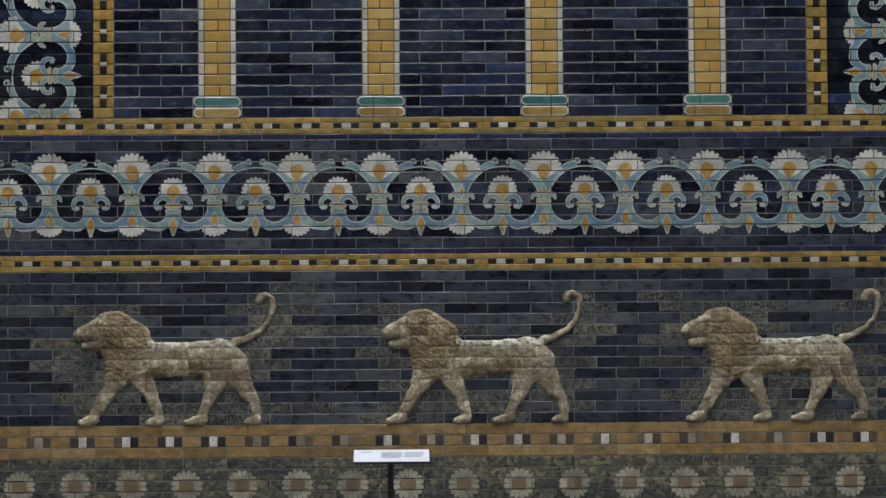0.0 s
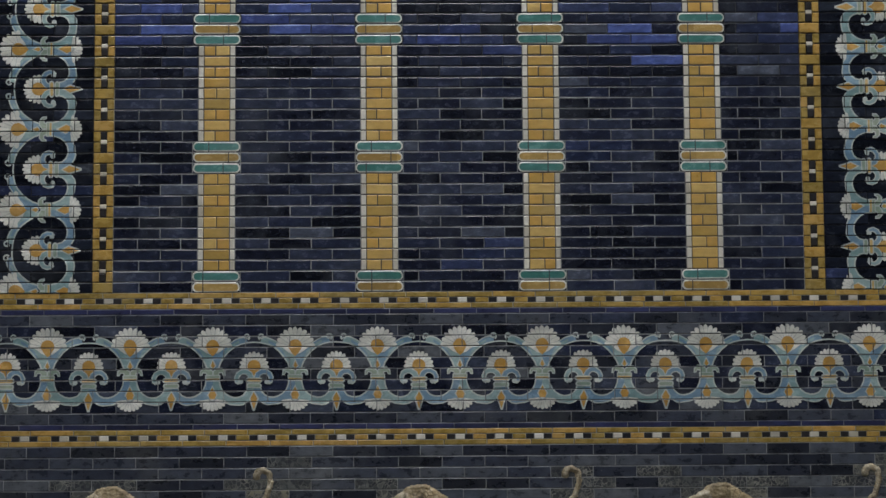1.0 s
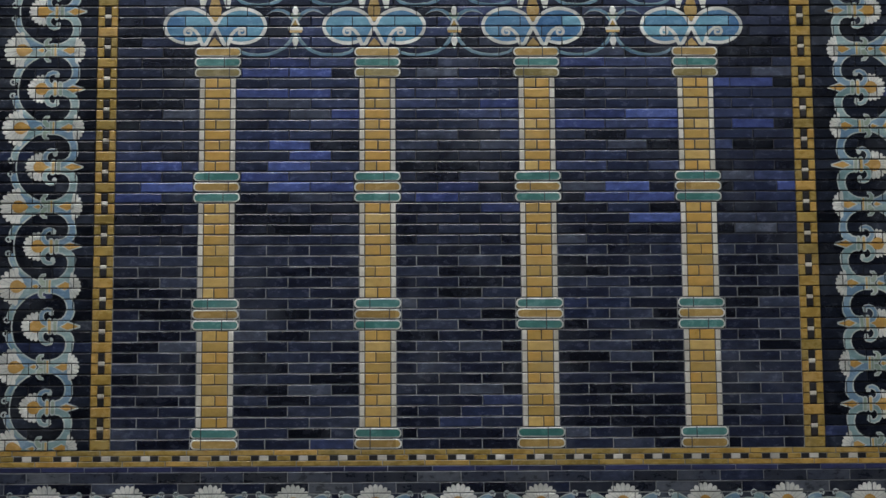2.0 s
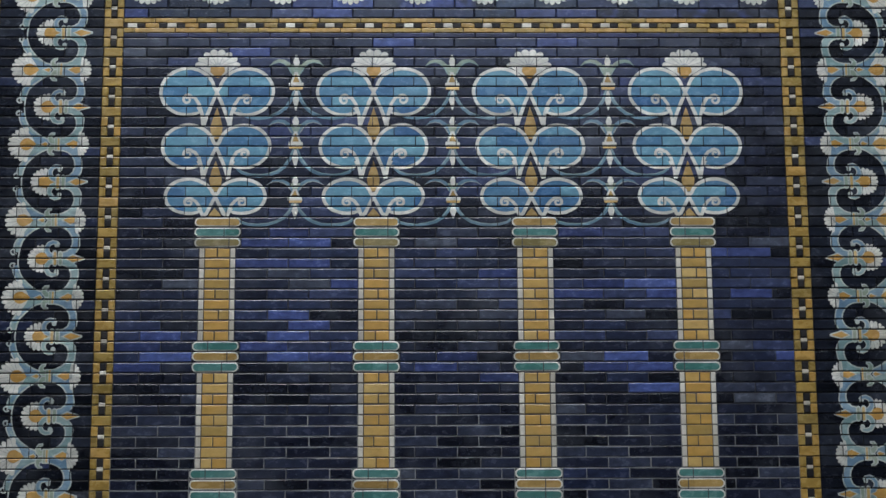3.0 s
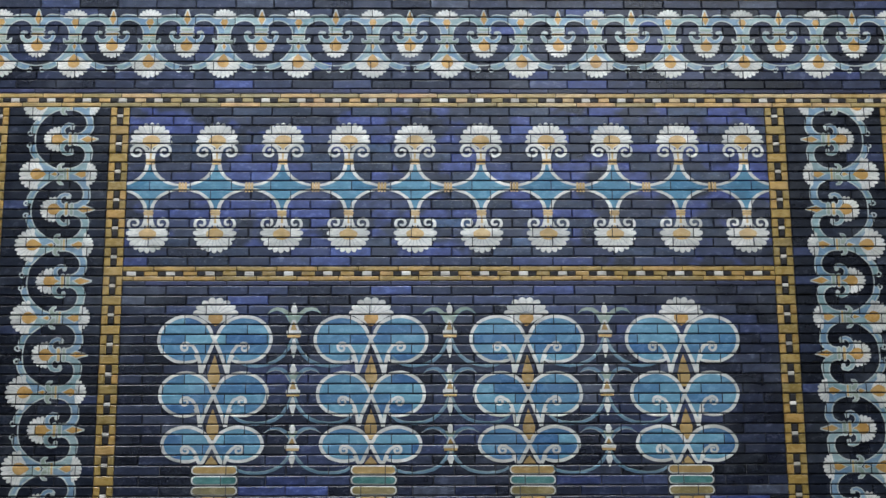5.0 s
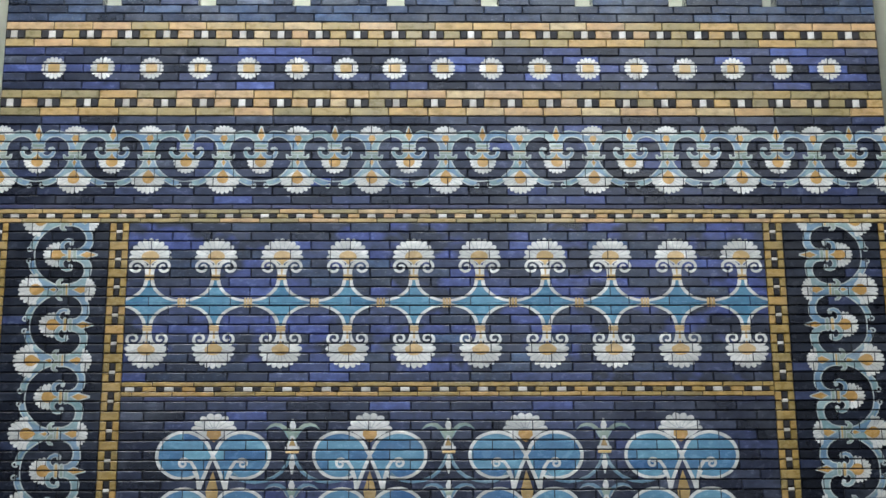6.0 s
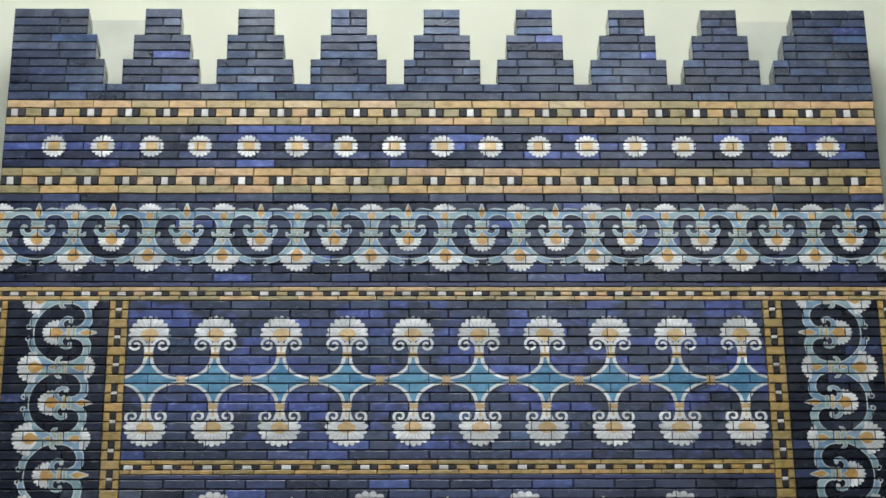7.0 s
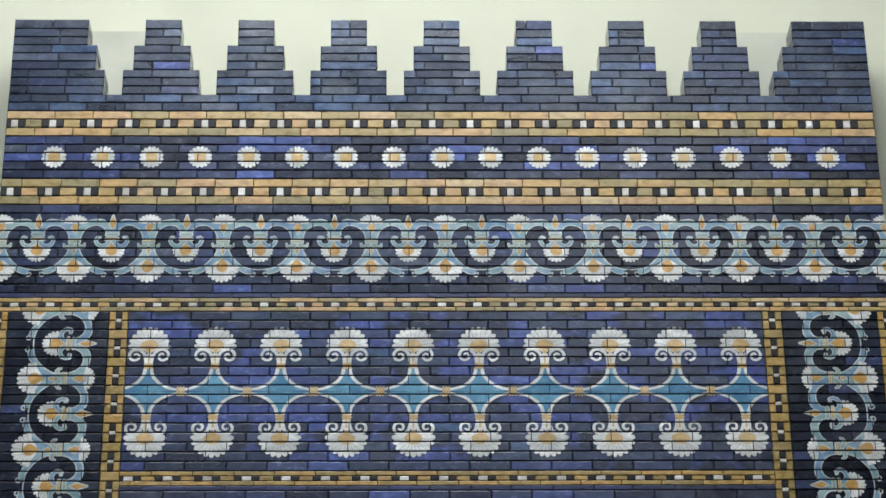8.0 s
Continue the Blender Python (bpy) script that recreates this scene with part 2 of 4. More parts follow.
def lay(parent, x0, x1, c0, c1, mat, name="brick", depth=0.03, y=0.0, tilt=0.4):
    """One brick between two joints' middles; c0 and c1 count courses."""
    z0, z1 = zc(c0), zc(c1)
    g = (GAP if c0 < 47 else (0.0085 if c0 < 126 else 0.0065)) if c1 - c0 > 0.7 else 0.005
    gx = GAP * 0.8 if x1 - x0 > 0.07 else 0.003
    tilt = tilt if c0 < 105 else 0.8
    wear = 0.0026 if c0 < 28 else (0.0045 if c0 < 47 else 0.0065)
    me = brick_mesh(x1 - x0 - gx, z1 - z0 - g, depth, mat, wear, 0.45 if c0 < 47 else 0.33)
    m = pose((x0 + x1) / 2, y + random.uniform(-0.0012, 0.0008), (z0 + z1) / 2, random.gauss(0, tilt), random.gauss(0, 0.2), random.gauss(0, tilt * 0.6))
    COURSES.setdefault(math.floor(c0), []).append((z0 + g / 2, z1 - g / 2, x0 + gx / 2, x1 - gx / 2, wear))
    return child(name, me, parent, m)


def bond(c):
    """The common running bond: every other course is laid half a brick further on."""
    return 0.103 + math.floor(c) % 2 * L / 2


def run(parent, x0, x1, c0, c1, pick, shift=None, length=L, origin=-2.443, name="brick", depth=0.03):
    """A run of bricks in one course from x0 to x1, on the common bond, with short ends merged."""
    shift = bond(c0) if shift is None else shift
    k = math.ceil((x0 + 0.09 - origin - shift) / length)
    cuts = [x0]
    while origin + shift + k * length < x1 - 0.09:
        cuts.append(origin + shift + k * length + random.gauss(0, 0.004))
        k += 1
    cuts.append(x1)
    for a, b in zip(cuts, cuts[1:]):
        mid = (a + b) / 2
        lay(parent, a, b, c0, c1, pick(mid, (c0 + c1) / 2) if callable(pick) else pick, name, depth)


def slab(name, x0, x1, c0, c1, label, y0=None, y1=0.3, kind="structure", category="wall"):
    """The mortar body of a stretch of wall: pointed almost flush low down, raked out deeply higher up."""
    # higher stretches take darker mortar, with joint shade put into its colour
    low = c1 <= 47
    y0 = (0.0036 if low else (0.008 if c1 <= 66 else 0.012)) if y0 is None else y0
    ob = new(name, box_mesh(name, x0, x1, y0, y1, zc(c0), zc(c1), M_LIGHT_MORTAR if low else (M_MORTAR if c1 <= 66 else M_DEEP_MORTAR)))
    return tagged(ob, label, category, "", kind)


# ---- painted ornament: pieces of glaze that stop at every joint ----
def clip(poly, axis, limit, keep_above):
    out = []
    for i, p in enumerate(poly):
        q = poly[i - 1]
        a, b = (q[axis] >= limit) == keep_above, (p[axis] >= limit) == keep_above
        if a != b:
            t = (limit - q[axis]) / (p[axis] - q[axis])
            out.append((q[0] + t * (p[0] - q[0]), q[1] + t * (p[1] - q[1])))
        if b:
            out.append(p)
    return out


class Ornament:
    """Collects flat glaze pieces in world x and z, by part name and material, and lays them on the bricks."""

    def __init__(self, place=lambda u, v: (u, v)):
        self.place, self.parts = place, {}

    def poly(self, part_name, mat, pts, layer=0):
        out = []
        for p in pts:
            x, z = self.place(*p)
            a = noise.noise_vector(Vector((x * 9, 0, z * 9))) * 0.0042 + noise.noise_vector(Vector((x * 38, 7, z * 38))) * 0.0022
            out.append((x + a.x, z + a.z))
        self.parts.setdefault((part_name, mat.name), (mat, []))[1].append((layer, out))

    def shape(self, part_name, mat, pts, layer=0):
        tris = tessellate_polygon([[Vector((*p, 0)) for p in pts]])
        for t in tris:
            self.poly(part_name, mat, [pts[i] for i in t], layer)

    def ribbon(self, part_name, mat, pts, w0, w1=None, layer=0):
        w1 = w0 if w1 is None else w1
        n, sides = len(pts), []
        for i in range(n):
            a, b = pts[max(i - 1, 0)], pts[min(i + 1, n - 1)]
            dx, dz = b[0] - a[0], b[1] - a[1]
            d = math.hypot(dx, dz) or 1
            w = (w0 + (w1 - w0) * i / (n - 1)) / 2
            sides.append(((pts[i][0] - dz / d * w, pts[i][1] + dx / d * w), (pts[i][0] + dz / d * w, pts[i][1] - dx / d * w)))
        for (a, b), (c, d) in zip(sides, sides[1:]):
            self.poly(part_name, mat, [a, b, d, c], layer)

    def oval(self, part_name, mat, x, z, rx, rz, layer=0, n=18):
        self.poly(part_name, mat, [(x + rx * math.cos(i * math.tau / n), z + rz * math.sin(i * math.tau / n)) for i in range(n)], layer)

    def petals(self, part_name, mat, x, z, rx, rz, count, a0, a1, layer=1, fat=1.0, inner=0.3):
        for i in range(count):
            a = radians(a0 + (a1 - a0) * (i + 0.5) / count)
            half = radians(abs(a1 - a0)) / count / 2 * fat
            pts = [(inner, -half * 0.75), (0.62, -half * 0.96), (0.84, -half * 1.0), (0.95, -half * 0.7), (1.0, -half * 0.15),
                   (1.0, half * 0.15), (0.95, half * 0.7), (0.84, half * 1.0), (0.62, half * 0.96), (inner, half * 0.75)]
            self.poly(part_name, mat, [(x + rx * r * math.cos(a + b), z + rz * r * math.sin(a + b)) for r, b in pts], layer)

    def lay(self, parent, name, label="", within=None):
        """Cuts the pieces at the joints and rounds them back at each brick's upper and lower edge."""
        first = None
        for (part_name, _), (mat, pieces) in self.parts.items():
            verts, faces = [], []
            for layer, pts in pieces:
                x0, x1 = min(p[0] for p in pts), max(p[0] for p in pts)
                z0, z1 = min(p[1] for p in pts), max(p[1] for p in pts)
                front = -0.003 - 0.0009 * layer
                rows = range(math.floor((z0 - BASE) / C) - 1, math.floor((z1 - BASE) / C) + 1)
                for bz0, bz1, bx0, bx1, b in itertools.chain.from_iterable(COURSES.get(k, ()) for k in rows):
                    if bz1 <= z0 or bz0 >= z1 or bx1 <= x0 or bx0 >= x1:
                        continue
                    if within and (bx0 < within[0] - 0.01 or bx1 > within[1] + 0.01 or bz0 < zc(28) or bz1 > zc(103)):
                        continue
                    cut = clip(clip(pts, 0, bx0 + 0.001, True), 0, bx1 - 0.001, False)
                    for lo, hi in ((bz0 + 0.0008, bz0 + b), (bz0 + b, bz1 - b), (bz1 - b, bz1 - 0.0008)):
                        q = clip(clip(cut, 1, lo, True), 1, hi, False) if len(cut) > 2 else ()
                        if len(q) < 3:
                            continue
                        area = sum(q[i - 1][0] * q[i][1] - q[i][0] * q[i - 1][1] for i in range(len(q)))
                        if abs(area) < 2e-6:
                            continue
                        if area < 0:
                            q.reverse()
                        faces.append(tuple(range(len(verts), len(verts) + len(q))))
                        verts += [(px, front + 0.72 * max(bz0 + b - pz, pz - bz1 + b, 0), pz) for px, pz in q]
            if faces:
                me = mesh_of(part_name, verts, faces, [mat])
                if first is None:
                    first = child(name, me, parent, None, label)
                else:
                    child(part_name, me, first)
        return first


def arc(x, z, rx, rz, a0, a1, n=14):
    return [(x + rx * math.cos(radians(a0 + (a1 - a0) * i / n)), z + rz * math.sin(radians(a0 + (a1 - a0) * i / n))) for i in range(n + 1)]


def spiral(x, z, r0, r1, a0, a1, n=16):
    return [(x + (r0 + (r1 - r0) * i / n) * math.cos(radians(a0 + (a1 - a0) * i / n)), z + (r0 + (r1 - r0) * i / n) * math.sin(radians(a0 + (a1 - a0) * i / n))) for i in range(n + 1)]


# ---- the hall ----
X0, X1 = -3.35, 4.18          # the facade's ends
HALL = (-9.0, 10.0, -24.0, 0.45, 20.0)


def hall():
    a, b, s, n, top = HALL
    tagged(new("floor", box_mesh("floor", a - 0.3, b + 0.3, s - 0.3, n + 0.3, -0.2, 0, M_FLOOR)), "grey polished stone floor of the museum hall", "floor", "", "structure")
    # south, west, east walls: unseen, added dark to keep glaze reflections low
    for name, box in (("wall_north", (a - 0.3, b + 0.3, n, n + 0.3, 0, top)), ("wall_south", (a - 0.3, b + 0.3, s - 0.3, s, 0, top)),
                      ("wall_west", (a - 0.3, a, s, n, 0, top)), ("wall_east", (b, b + 0.3, s, n, 0, top))):
        tagged(new(name, box_mesh(name, *box, M_PLASTER if name == "wall_north" else M_HALL)), "plain wall closing the hall", "wall", "", "structure")
    # a ceiling with one long skylight opening
    o = (-4.8, 3.4, -11.0, -2.0)
    verts, faces = [], []
    for x0, x1, y0, y1 in ((a - 0.3, b + 0.3, s - 0.3, o[2]), (a - 0.3, b + 0.3, o[3], n + 0.3), (a - 0.3, o[0], o[2], o[3]), (o[1], b + 0.3, o[2], o[3])):
        k = len(verts)
        verts += [(x, y, z) for x in (x0, x1) for y in (y0, y1) for z in (top, top + 0.3)]
        faces += [tuple(i + k for i in q) for q in ((0, 1, 3, 2), (4, 6, 7, 5), (0, 4, 5, 1), (2, 3, 7, 6), (0, 2, 6, 4), (1, 5, 7, 3))]
    tagged(new("ceiling", mesh_of("ceiling", verts, faces, [M_PLASTER])), "white plaster ceiling round a skylight", "ceiling", "", "structure")
    m, nt, bsdf = nodes_of("daylit_frosted_glass")
    bsdf.inputs["Base Color"].default_value = (0.8, 0.8, 0.8, 1)
    bsdf.inputs["Emission Color"].default_value = (0.92, 0.98, 1.04, 1)
    bsdf.inputs["Emission Strength"].default_value = SKYLIGHT
    sky = tagged(new("skylight", None), "frosted glass skylight panes over the hall", "skylight", "", "structure")
    nx, ny = 6, 5
    for i in range(nx):
        for j in range(ny):
            w, d = (o[1] - o[0]) / nx, (o[3] - o[2]) / ny
            child("pane", box_mesh("pane", o[0] + i * w + 0.12, o[0] + (i + 1) * w - 0.12, o[2] + j * d + 0.12, o[2] + (j + 1) * d - 0.12, top + 0.1, top + 0.12, m), sky)
    for i in range(nx + 1):
        x = o[0] + i * w
        child("bar", box_mesh("bar", x - 0.12, x + 0.12, o[2], o[3], top + 0.05, top + 0.25, M_PLASTER), sky)
    for j in range(ny + 1):
        y = o[2] + j * d
        child("bar", box_mesh("bar", o[0], o[1], y - 0.12, y + 0.12, top + 0.08, top + 0.22, M_PLASTER), sky)
    dim = m.copy()
    dim.node_tree.nodes["Principled BSDF"].inputs["Emission Strength"].default_value = SKYLIGHT * 0.25
    for x0, x1, y0, y1 in ((2.8, 4.7, -22.5, -12.6), (5.0, 6.9, -22.5, -12.6)):
        child("pane", box_mesh("pane", x0, x1, y0, y1, top - 0.04, top - 0.02, dim), sky, None, "small dim skylight pane")
    child("lid", box_mesh("lid", o[0] - 0.3, o[1] + 0.3, o[2] - 0.3, o[3] + 0.3, top + 0.3, top + 0.4, M_PLASTER), sky)
    # pale blue ceiling panes and far-wall panels, unseen, added for sheen on upper bricks
    pale, nt, bsdf = nodes_of("blue_daylit_glass")
    bsdf.inputs["Base Color"].default_value = (0.5, 0.5, 0.5, 1)
    bsdf.inputs["Emission Color"].default_value = (0.72, 0.88, 1.2, 1)
    bsdf.inputs["Emission Strength"].default_value = FAR_LIGHT
    for k in range(4):
        for y0 in (-23.4, -19.8, -16.2):
            child("pane", box_mesh("pane", -5.6 + k * 2.1, -3.75 + k * 2.1, y0, y0 + 3.3, top - 0.04, top - 0.02, pale), sky)
    for k in range(5):
        x = -5.6 + k * 2.45
        w = tagged(new("window_%d" % (k + 1), box_mesh("window", x, x + 2.1, s + 0.01, s + 0.04, 15.2, 19.4, pale)), "tall pale blue glowing panel added high in the far wall", "window", "", "structure")
        for dx in (-0.08, 2.1):
            child("window_frame", box_mesh("window_frame", x + dx, x + dx + 0.08, s + 0.004, s + 0.1, 15.12, 19.48, M_PLASTER), w)


hall()


# ---- brick setting ----
def square_band(parent, x0, x1, c0, step, origin, period, white, black, mat, shift=0.0, dark=M_BLACK, pale=M_SQUARE):
    """Three courses: ochre, a row of white and black squares in ochre, ochre."""
    run(parent, x0, x1, c0, c0 + step, mat, shift)
    run(parent, x0, x1, c0 + 2 * step, c0 + 3 * step, mat, shift + L / 2)
    k = math.floor((x0 - origin) / period) - 1
    at = x0
    while at < x1 - 0.004:
        c = origin + k * period
        for a, b, m, n in ((c - white / 2 - black, c - white / 2, dark, "black_square"), (c - white / 2, c + white / 2, pale, "white_square"),
                           (c + white / 2, c + white / 2 + black, dark, "black_square"), (c + white / 2 + black, c + period - white / 2 - black, mat, "brick")):
            a, b = max(a, x0), min(b, x1)
            if b - a > 0.012:
                lay(parent, a, b, c0 + step, c0 + 2 * step, m, n)
                at = b
        k += 1
        if c > x1 + period:
            break


LION_X = (-2.489, -0.163, 2.108)          # the tips of the lions' noses


def lion_brick(x, c):
    for n in LION_X:
        d = x - n
        if c < 5 and -0.12 < d < 1.52 or 5 < c < 9 and -0.2 < d < 0.2 or 8 < c < 11.2 and -0.1 < d < 0.72 or 5 < c < 8 and 1.2 < d < 1.5 or 8 < c < 13 and 1.28 < d < 1.72:
            return M_FRAG if random.random() < (0.8 if c < 11 else 0.6) else M_LOW
    return M_FRAG if random.random() < 0.04 else M_LOW


def cloud(x, c):
    return noise.noise(Vector((x * 1.1, c * 0.33, 3.7)))


BLUE_BRICKS = ((-1.84, 54), (-1.86, 52), (-2.11, 51), (-0.87, 54), (-0.91, 52), (-0.6, 52), (-0.61, 55), (-0.78, 56), (0.27, 51), (0.79, 50), (0.4, 52),
               (1.41, 58), (1.76, 52), (1.61, 51), (2.0, 51), (2.72, 58), (1.94, 49), (-0.86, 64), (-1.04, 63), (-0.71, 63), (-1.04, 61), (-0.71, 61), (-0.1, 83), (2.6, 62), (1.44, 64))


def panel_brick(x, c):
    if any(abs(x - bx) < 0.17 and bc == math.floor(c) for bx, bc in BLUE_BRICKS):
        return M_BLUE
    n = cloud(x, c) + random.uniform(-0.16, 0.16)
    lift = 0.06 if 50 < c < 63 else (-0.14 if c > 63 else -0.5)
    n += lift
    return M_BLUE if n > 0.5 else (M_INDIGO if n > 0.1 else M_DARK)


def lotus_brick(x, c):
    n = cloud(x + 9, c) + random.uniform(-0.25, 0.25)
    return M_BLUE if n > 0.36 else (M_INDIGO if n > 0.2 else (M_CLOUDY if random.random() < 0.75 else M_MERLON))


def mixed(blue, indigo, rest):
    def pick(x, c):
        r = random.random()
        return M_BLUE if r < blue else (M_INDIGO if r < blue + indigo else rest)
    return pick


foot = slab("wall_foot", X0, X1, -12, 0, "weathered brick foot of the facade with ochre bands and rosettes")
run(foot, X0, X1, -12, -11, M_OLIVE, 0.1)
square_band(foot, X0, X1, -11, 1, -2.60, 0.3288, 0.062, 0.062, M_BROWN, 0.0, M_OLD_BLACK, M_OLD_WHITE)
for i in range(5):
    run(foot, X0, X1, -8 + i, -7 + i, M_OLIVE)
square_band(foot, X0, X1, -3, 1, -2.443, 0.3288, 0.062, 0.062, M_BROWN, 0.1, M_OLD_BLACK, M_OLD_WHITE)

lion_wall = slab("wall_lion_field", X0, X1, 0, 14, "dark glazed brick field behind the striding lions")
for i in range(14):
    run(lion_wall, X0, X1, i, i + 1, lion_brick)

lower = slab("wall_lower_frieze", X0, X1, 14, 28, "dark blue brick frieze between two ochre bands")
square_band(lower, X0, X1, 14, 0.5, -2.855, 0.2983, 0.072, 0.062, M_YELLOW, 0.12)
run(lower, X0, X1, 15.5, 16, M_THIN, 0.2)
for i in range(10):
    run(lower, X0, X1, 16 + i, 17 + i, lambda x, c: M_LOW if random.random() < (0.9 if c < 17 or c > 25 else 0.45) else M_DARK)
run(lower, X0, X1, 26, 26.5, M_THIN, 0.05)
square_band(lower, X0, X1, 26.5, 0.5, -2.83, 0.2983, 0.072, 0.062, M_YELLOW)

S_LEFT, S_RIGHT = (-2.36, -2.205), (3.068, 3.228)          # inner ochre strips
O_LEFT, O_RIGHT = (X0, -3.2), (4.034, X1)                  # outer ochre strips
COLS = [-1.42 + 1.243 * k for k in range(4)]
RINGS = [(28, "base"), (39, "ring"), (51, "ring"), (63, "crown")]


def column_at(c):
    """What the columns show in course c: the half width that they take up, or none above them."""
    if c < 30 or 39 <= c < 42 or 51 <= c < 54 or 63 <= c < 66:
        return 0.183
    return 0.141 if c < 66 else None


SECTIONS = ((28, 47), (47, 66), (66, 84))
panels = [slab("wall_panel_%d" % (i + 1), S_LEFT[1], S_RIGHT[0], a, b, t) for i, ((a, b), t) in enumerate(zip(SECTIONS, (
    "near-black glazed brick panel between slender ochre columns", "dark and royal blue glazed brick panel between columns",
    "dark blue glazed brick panel behind the volute trees")))]
columns = [tagged(slab("column", x - 0.141, x + 0.141, 28, 66, "slender ochre glazed brick column with green and orange rings", 0.0032, 0.05, "structure", "column"), group="columns on the facade") for x in COLS]
for p, (a, b) in zip(panels, SECTIONS):
    for c in range(a, b):
        half = column_at(c)
        edges = [S_LEFT[1]]
        if half:
            for x in COLS:
                edges += [x - half, x + half]
        edges.append(S_RIGHT[0])
        for x0, x1 in zip(edges[::2], edges[1::2]):
            run(p, x0, x1, c, c + 1, panel_brick)
for col, x in zip(columns, COLS):
    for c in range(28, 66):
        if column_at(c) > 0.15:
            j = random.choice((-0.06, 0.05, 0.09, -0.1))
            lay(col, x - 0.183, x + j, c, c + 1, M_DARK)
            lay(col, x + j, x + 0.183, c, c + 1, M_DARK)
            continue
        lay(col, x - 0.141, x - 0.1, c, c + 1, M_SQUARE, "white_edge_brick")
        lay(col, x + 0.1, x + 0.141, c, c + 1, M_SQUARE, "white_edge_brick")
        if c % 2:
            lay(col, x - 0.1, x + 0.1, c, c + 1, M_SHAFT)
        else:
            j = random.uniform(-0.02, 0.02)
            lay(col, x - 0.1, x + j, c, c + 1, M_SHAFT)
            lay(col, x + j, x + 0.1, c, c + 1, M_SHAFT)

lotus = slab("wall_lotus_panel", S_LEFT[1], S_RIGHT[0], 84, 103, "royal blue and navy glazed brick panel above an ochre band")
run(lotus, S_LEFT[1], S_RIGHT[0], 84, 84.5, M_THIN, 0.1)
square_band(lotus, S_LEFT[1], S_RIGHT[0], 84.5, 0.5, -2.135, 0.3165, 0.08, 0.062, M_YELLOW)
for i in range(17):
    run(lotus, S_LEFT[1], S_RIGHT[0], 86 + i, 87 + i, lotus_brick)

side_walls = []
for name, x0, x1 in (("wall_side_west", O_LEFT[1], S_LEFT[0]), ("wall_side_east", S_RIGHT[1], O_RIGHT[0])):
    s = slab(name, x0, x1, 28, 103, "near-black glazed brick border behind a rising scroll")
    side_walls.append(s)
    for c in range(28, 103):
        run(s, x0, x1, c, c + 1, mixed(0.0, 0.05, M_SIDE))


def strip(name, x0, x1):
    s = slab(name, x0, x1, 28, 103, "upright ochre brick strip with white and black squares", 0.014, 0.3)
    w = x1 - x0
    a, b = x0 + w * 0.34, x0 + w * 0.66
    for c in range(28, 103, 3):
        lay(s, x0, x1, c, c + 1, M_YELLOW)
        for k in (c + 1, c + 2):
            lay(s, x0, a, k, k + 1, M_YELLOW)
            lay(s, b, x1, k, k + 1, M_YELLOW)
        for d0, d1, m, n in ((1.03, 1.8, M_BLACK, "black_square"), (1.8, 2.22, M_SQUARE, "white_square"), (2.22, 2.97, M_BLACK, "black_square")):
            lay(s, a, b, c + d0, c + d1, m, n)


for name, (x0, x1) in (("trim_inner_west", S_LEFT), ("trim_inner_east", S_RIGHT), ("trim_outer_west", O_LEFT), ("trim_outer_east", O_RIGHT)):
    strip(name, x0, x1)

upper = slab("wall_upper_frieze", X0, X1, 103, 115, "dark blue brick frieze above an ochre band")
square_band(upper, X0, X1, 103, 0.5, -3.156, 0.2961, 0.075, 0.062, M_SAND)
run(upper, X0, X1, 104.5, 105, M_THIN, 0.1)
for i in range(10):
    run(upper, X0, X1, 105 + i, 106 + i, mixed(0.02, 0.2, M_DARK))

crown = slab("wall_top_bands", X0, X1, 115, 128, "pale ochre brick bands round a blue rosette course")
square_band(crown, X0, X1, 115, 1, -3.27, 0.328, 0.062, 0.062, M_SAND, 0.09)
for i in range(5):
    run(crown, X0, X1, 118 + i, 119 + i, mixed(0.2, 0.3, M_DARK))
square_band(crown, X0, X1, 123, 1, -3.279, 0.328, 0.062, 0.062, M_SAND)
for i in range(2):
    run(crown, X0, X1, 126 + i, 127 + i, M_MERLON)


def merlon(steps, label):
    """A stepped battlement tooth: three steps of three courses, of deep glazed bricks."""
    ob = None
    for i, (x0, x1) in enumerate(steps):
        c = 128 + 3 * i
        core = box_mesh("merlon", x0 + 0.02, x1 - 0.02, 0.009, 0.275, zc(c), zc(c + 3) - 0.01, M_MORTAR)
        if ob is None:
            ob = tagged(new("merlon", core), label, "merlon", "battlement along the top of the facade")
        else:
            child("core", core, ob)
        for j in range(3):
            run(ob, x0, x1, c + j, c + j + (1.2 if i == 2 and j == 2 else 1), mixed(0.03, 0.1, M_MERLON) if random.random() < 0.5 else M_MERLON, random.choice((0.0, 0.08, 0.16, 0.24)), depth=0.285)


for k in range(7):
    x = -2.038 + 0.8185 * k
    merlon([(x - h, x + h) for h in (0.335, 0.25, 0.161)], "stepped merlon of slate-blue glazed bricks")
merlon([(X0, e) for e in (-2.53, -2.61, -2.695)], "broad corner merlon of slate-blue bricks, stepped on one side")
merlon([(e, X1) for e in (3.33, 3.425, 3.525)], "broad corner merlon of slate-blue bricks, stepped on one side")
# piers added for the darker corner gaps; wall shade is put into their colour
for x0, x1 in ((-2.72, -2.16), (3.0, 3.56)):
    tagged(new("trim_pier", box_mesh("trim_pier", x0, x1, 0.3, 0.452, zc(120), zc(137.9), matte("grey_render", (0.45, 0.44, 0.34), 0.9, 0.08, 2.0, 0.1))), "low added pier behind the battlement, coloured as shaded plaster", "pier", "", "structure")


# ---- ornaments ----
def mirrored(half):
    return half + [(-u, v) for u, v in reversed(half)]


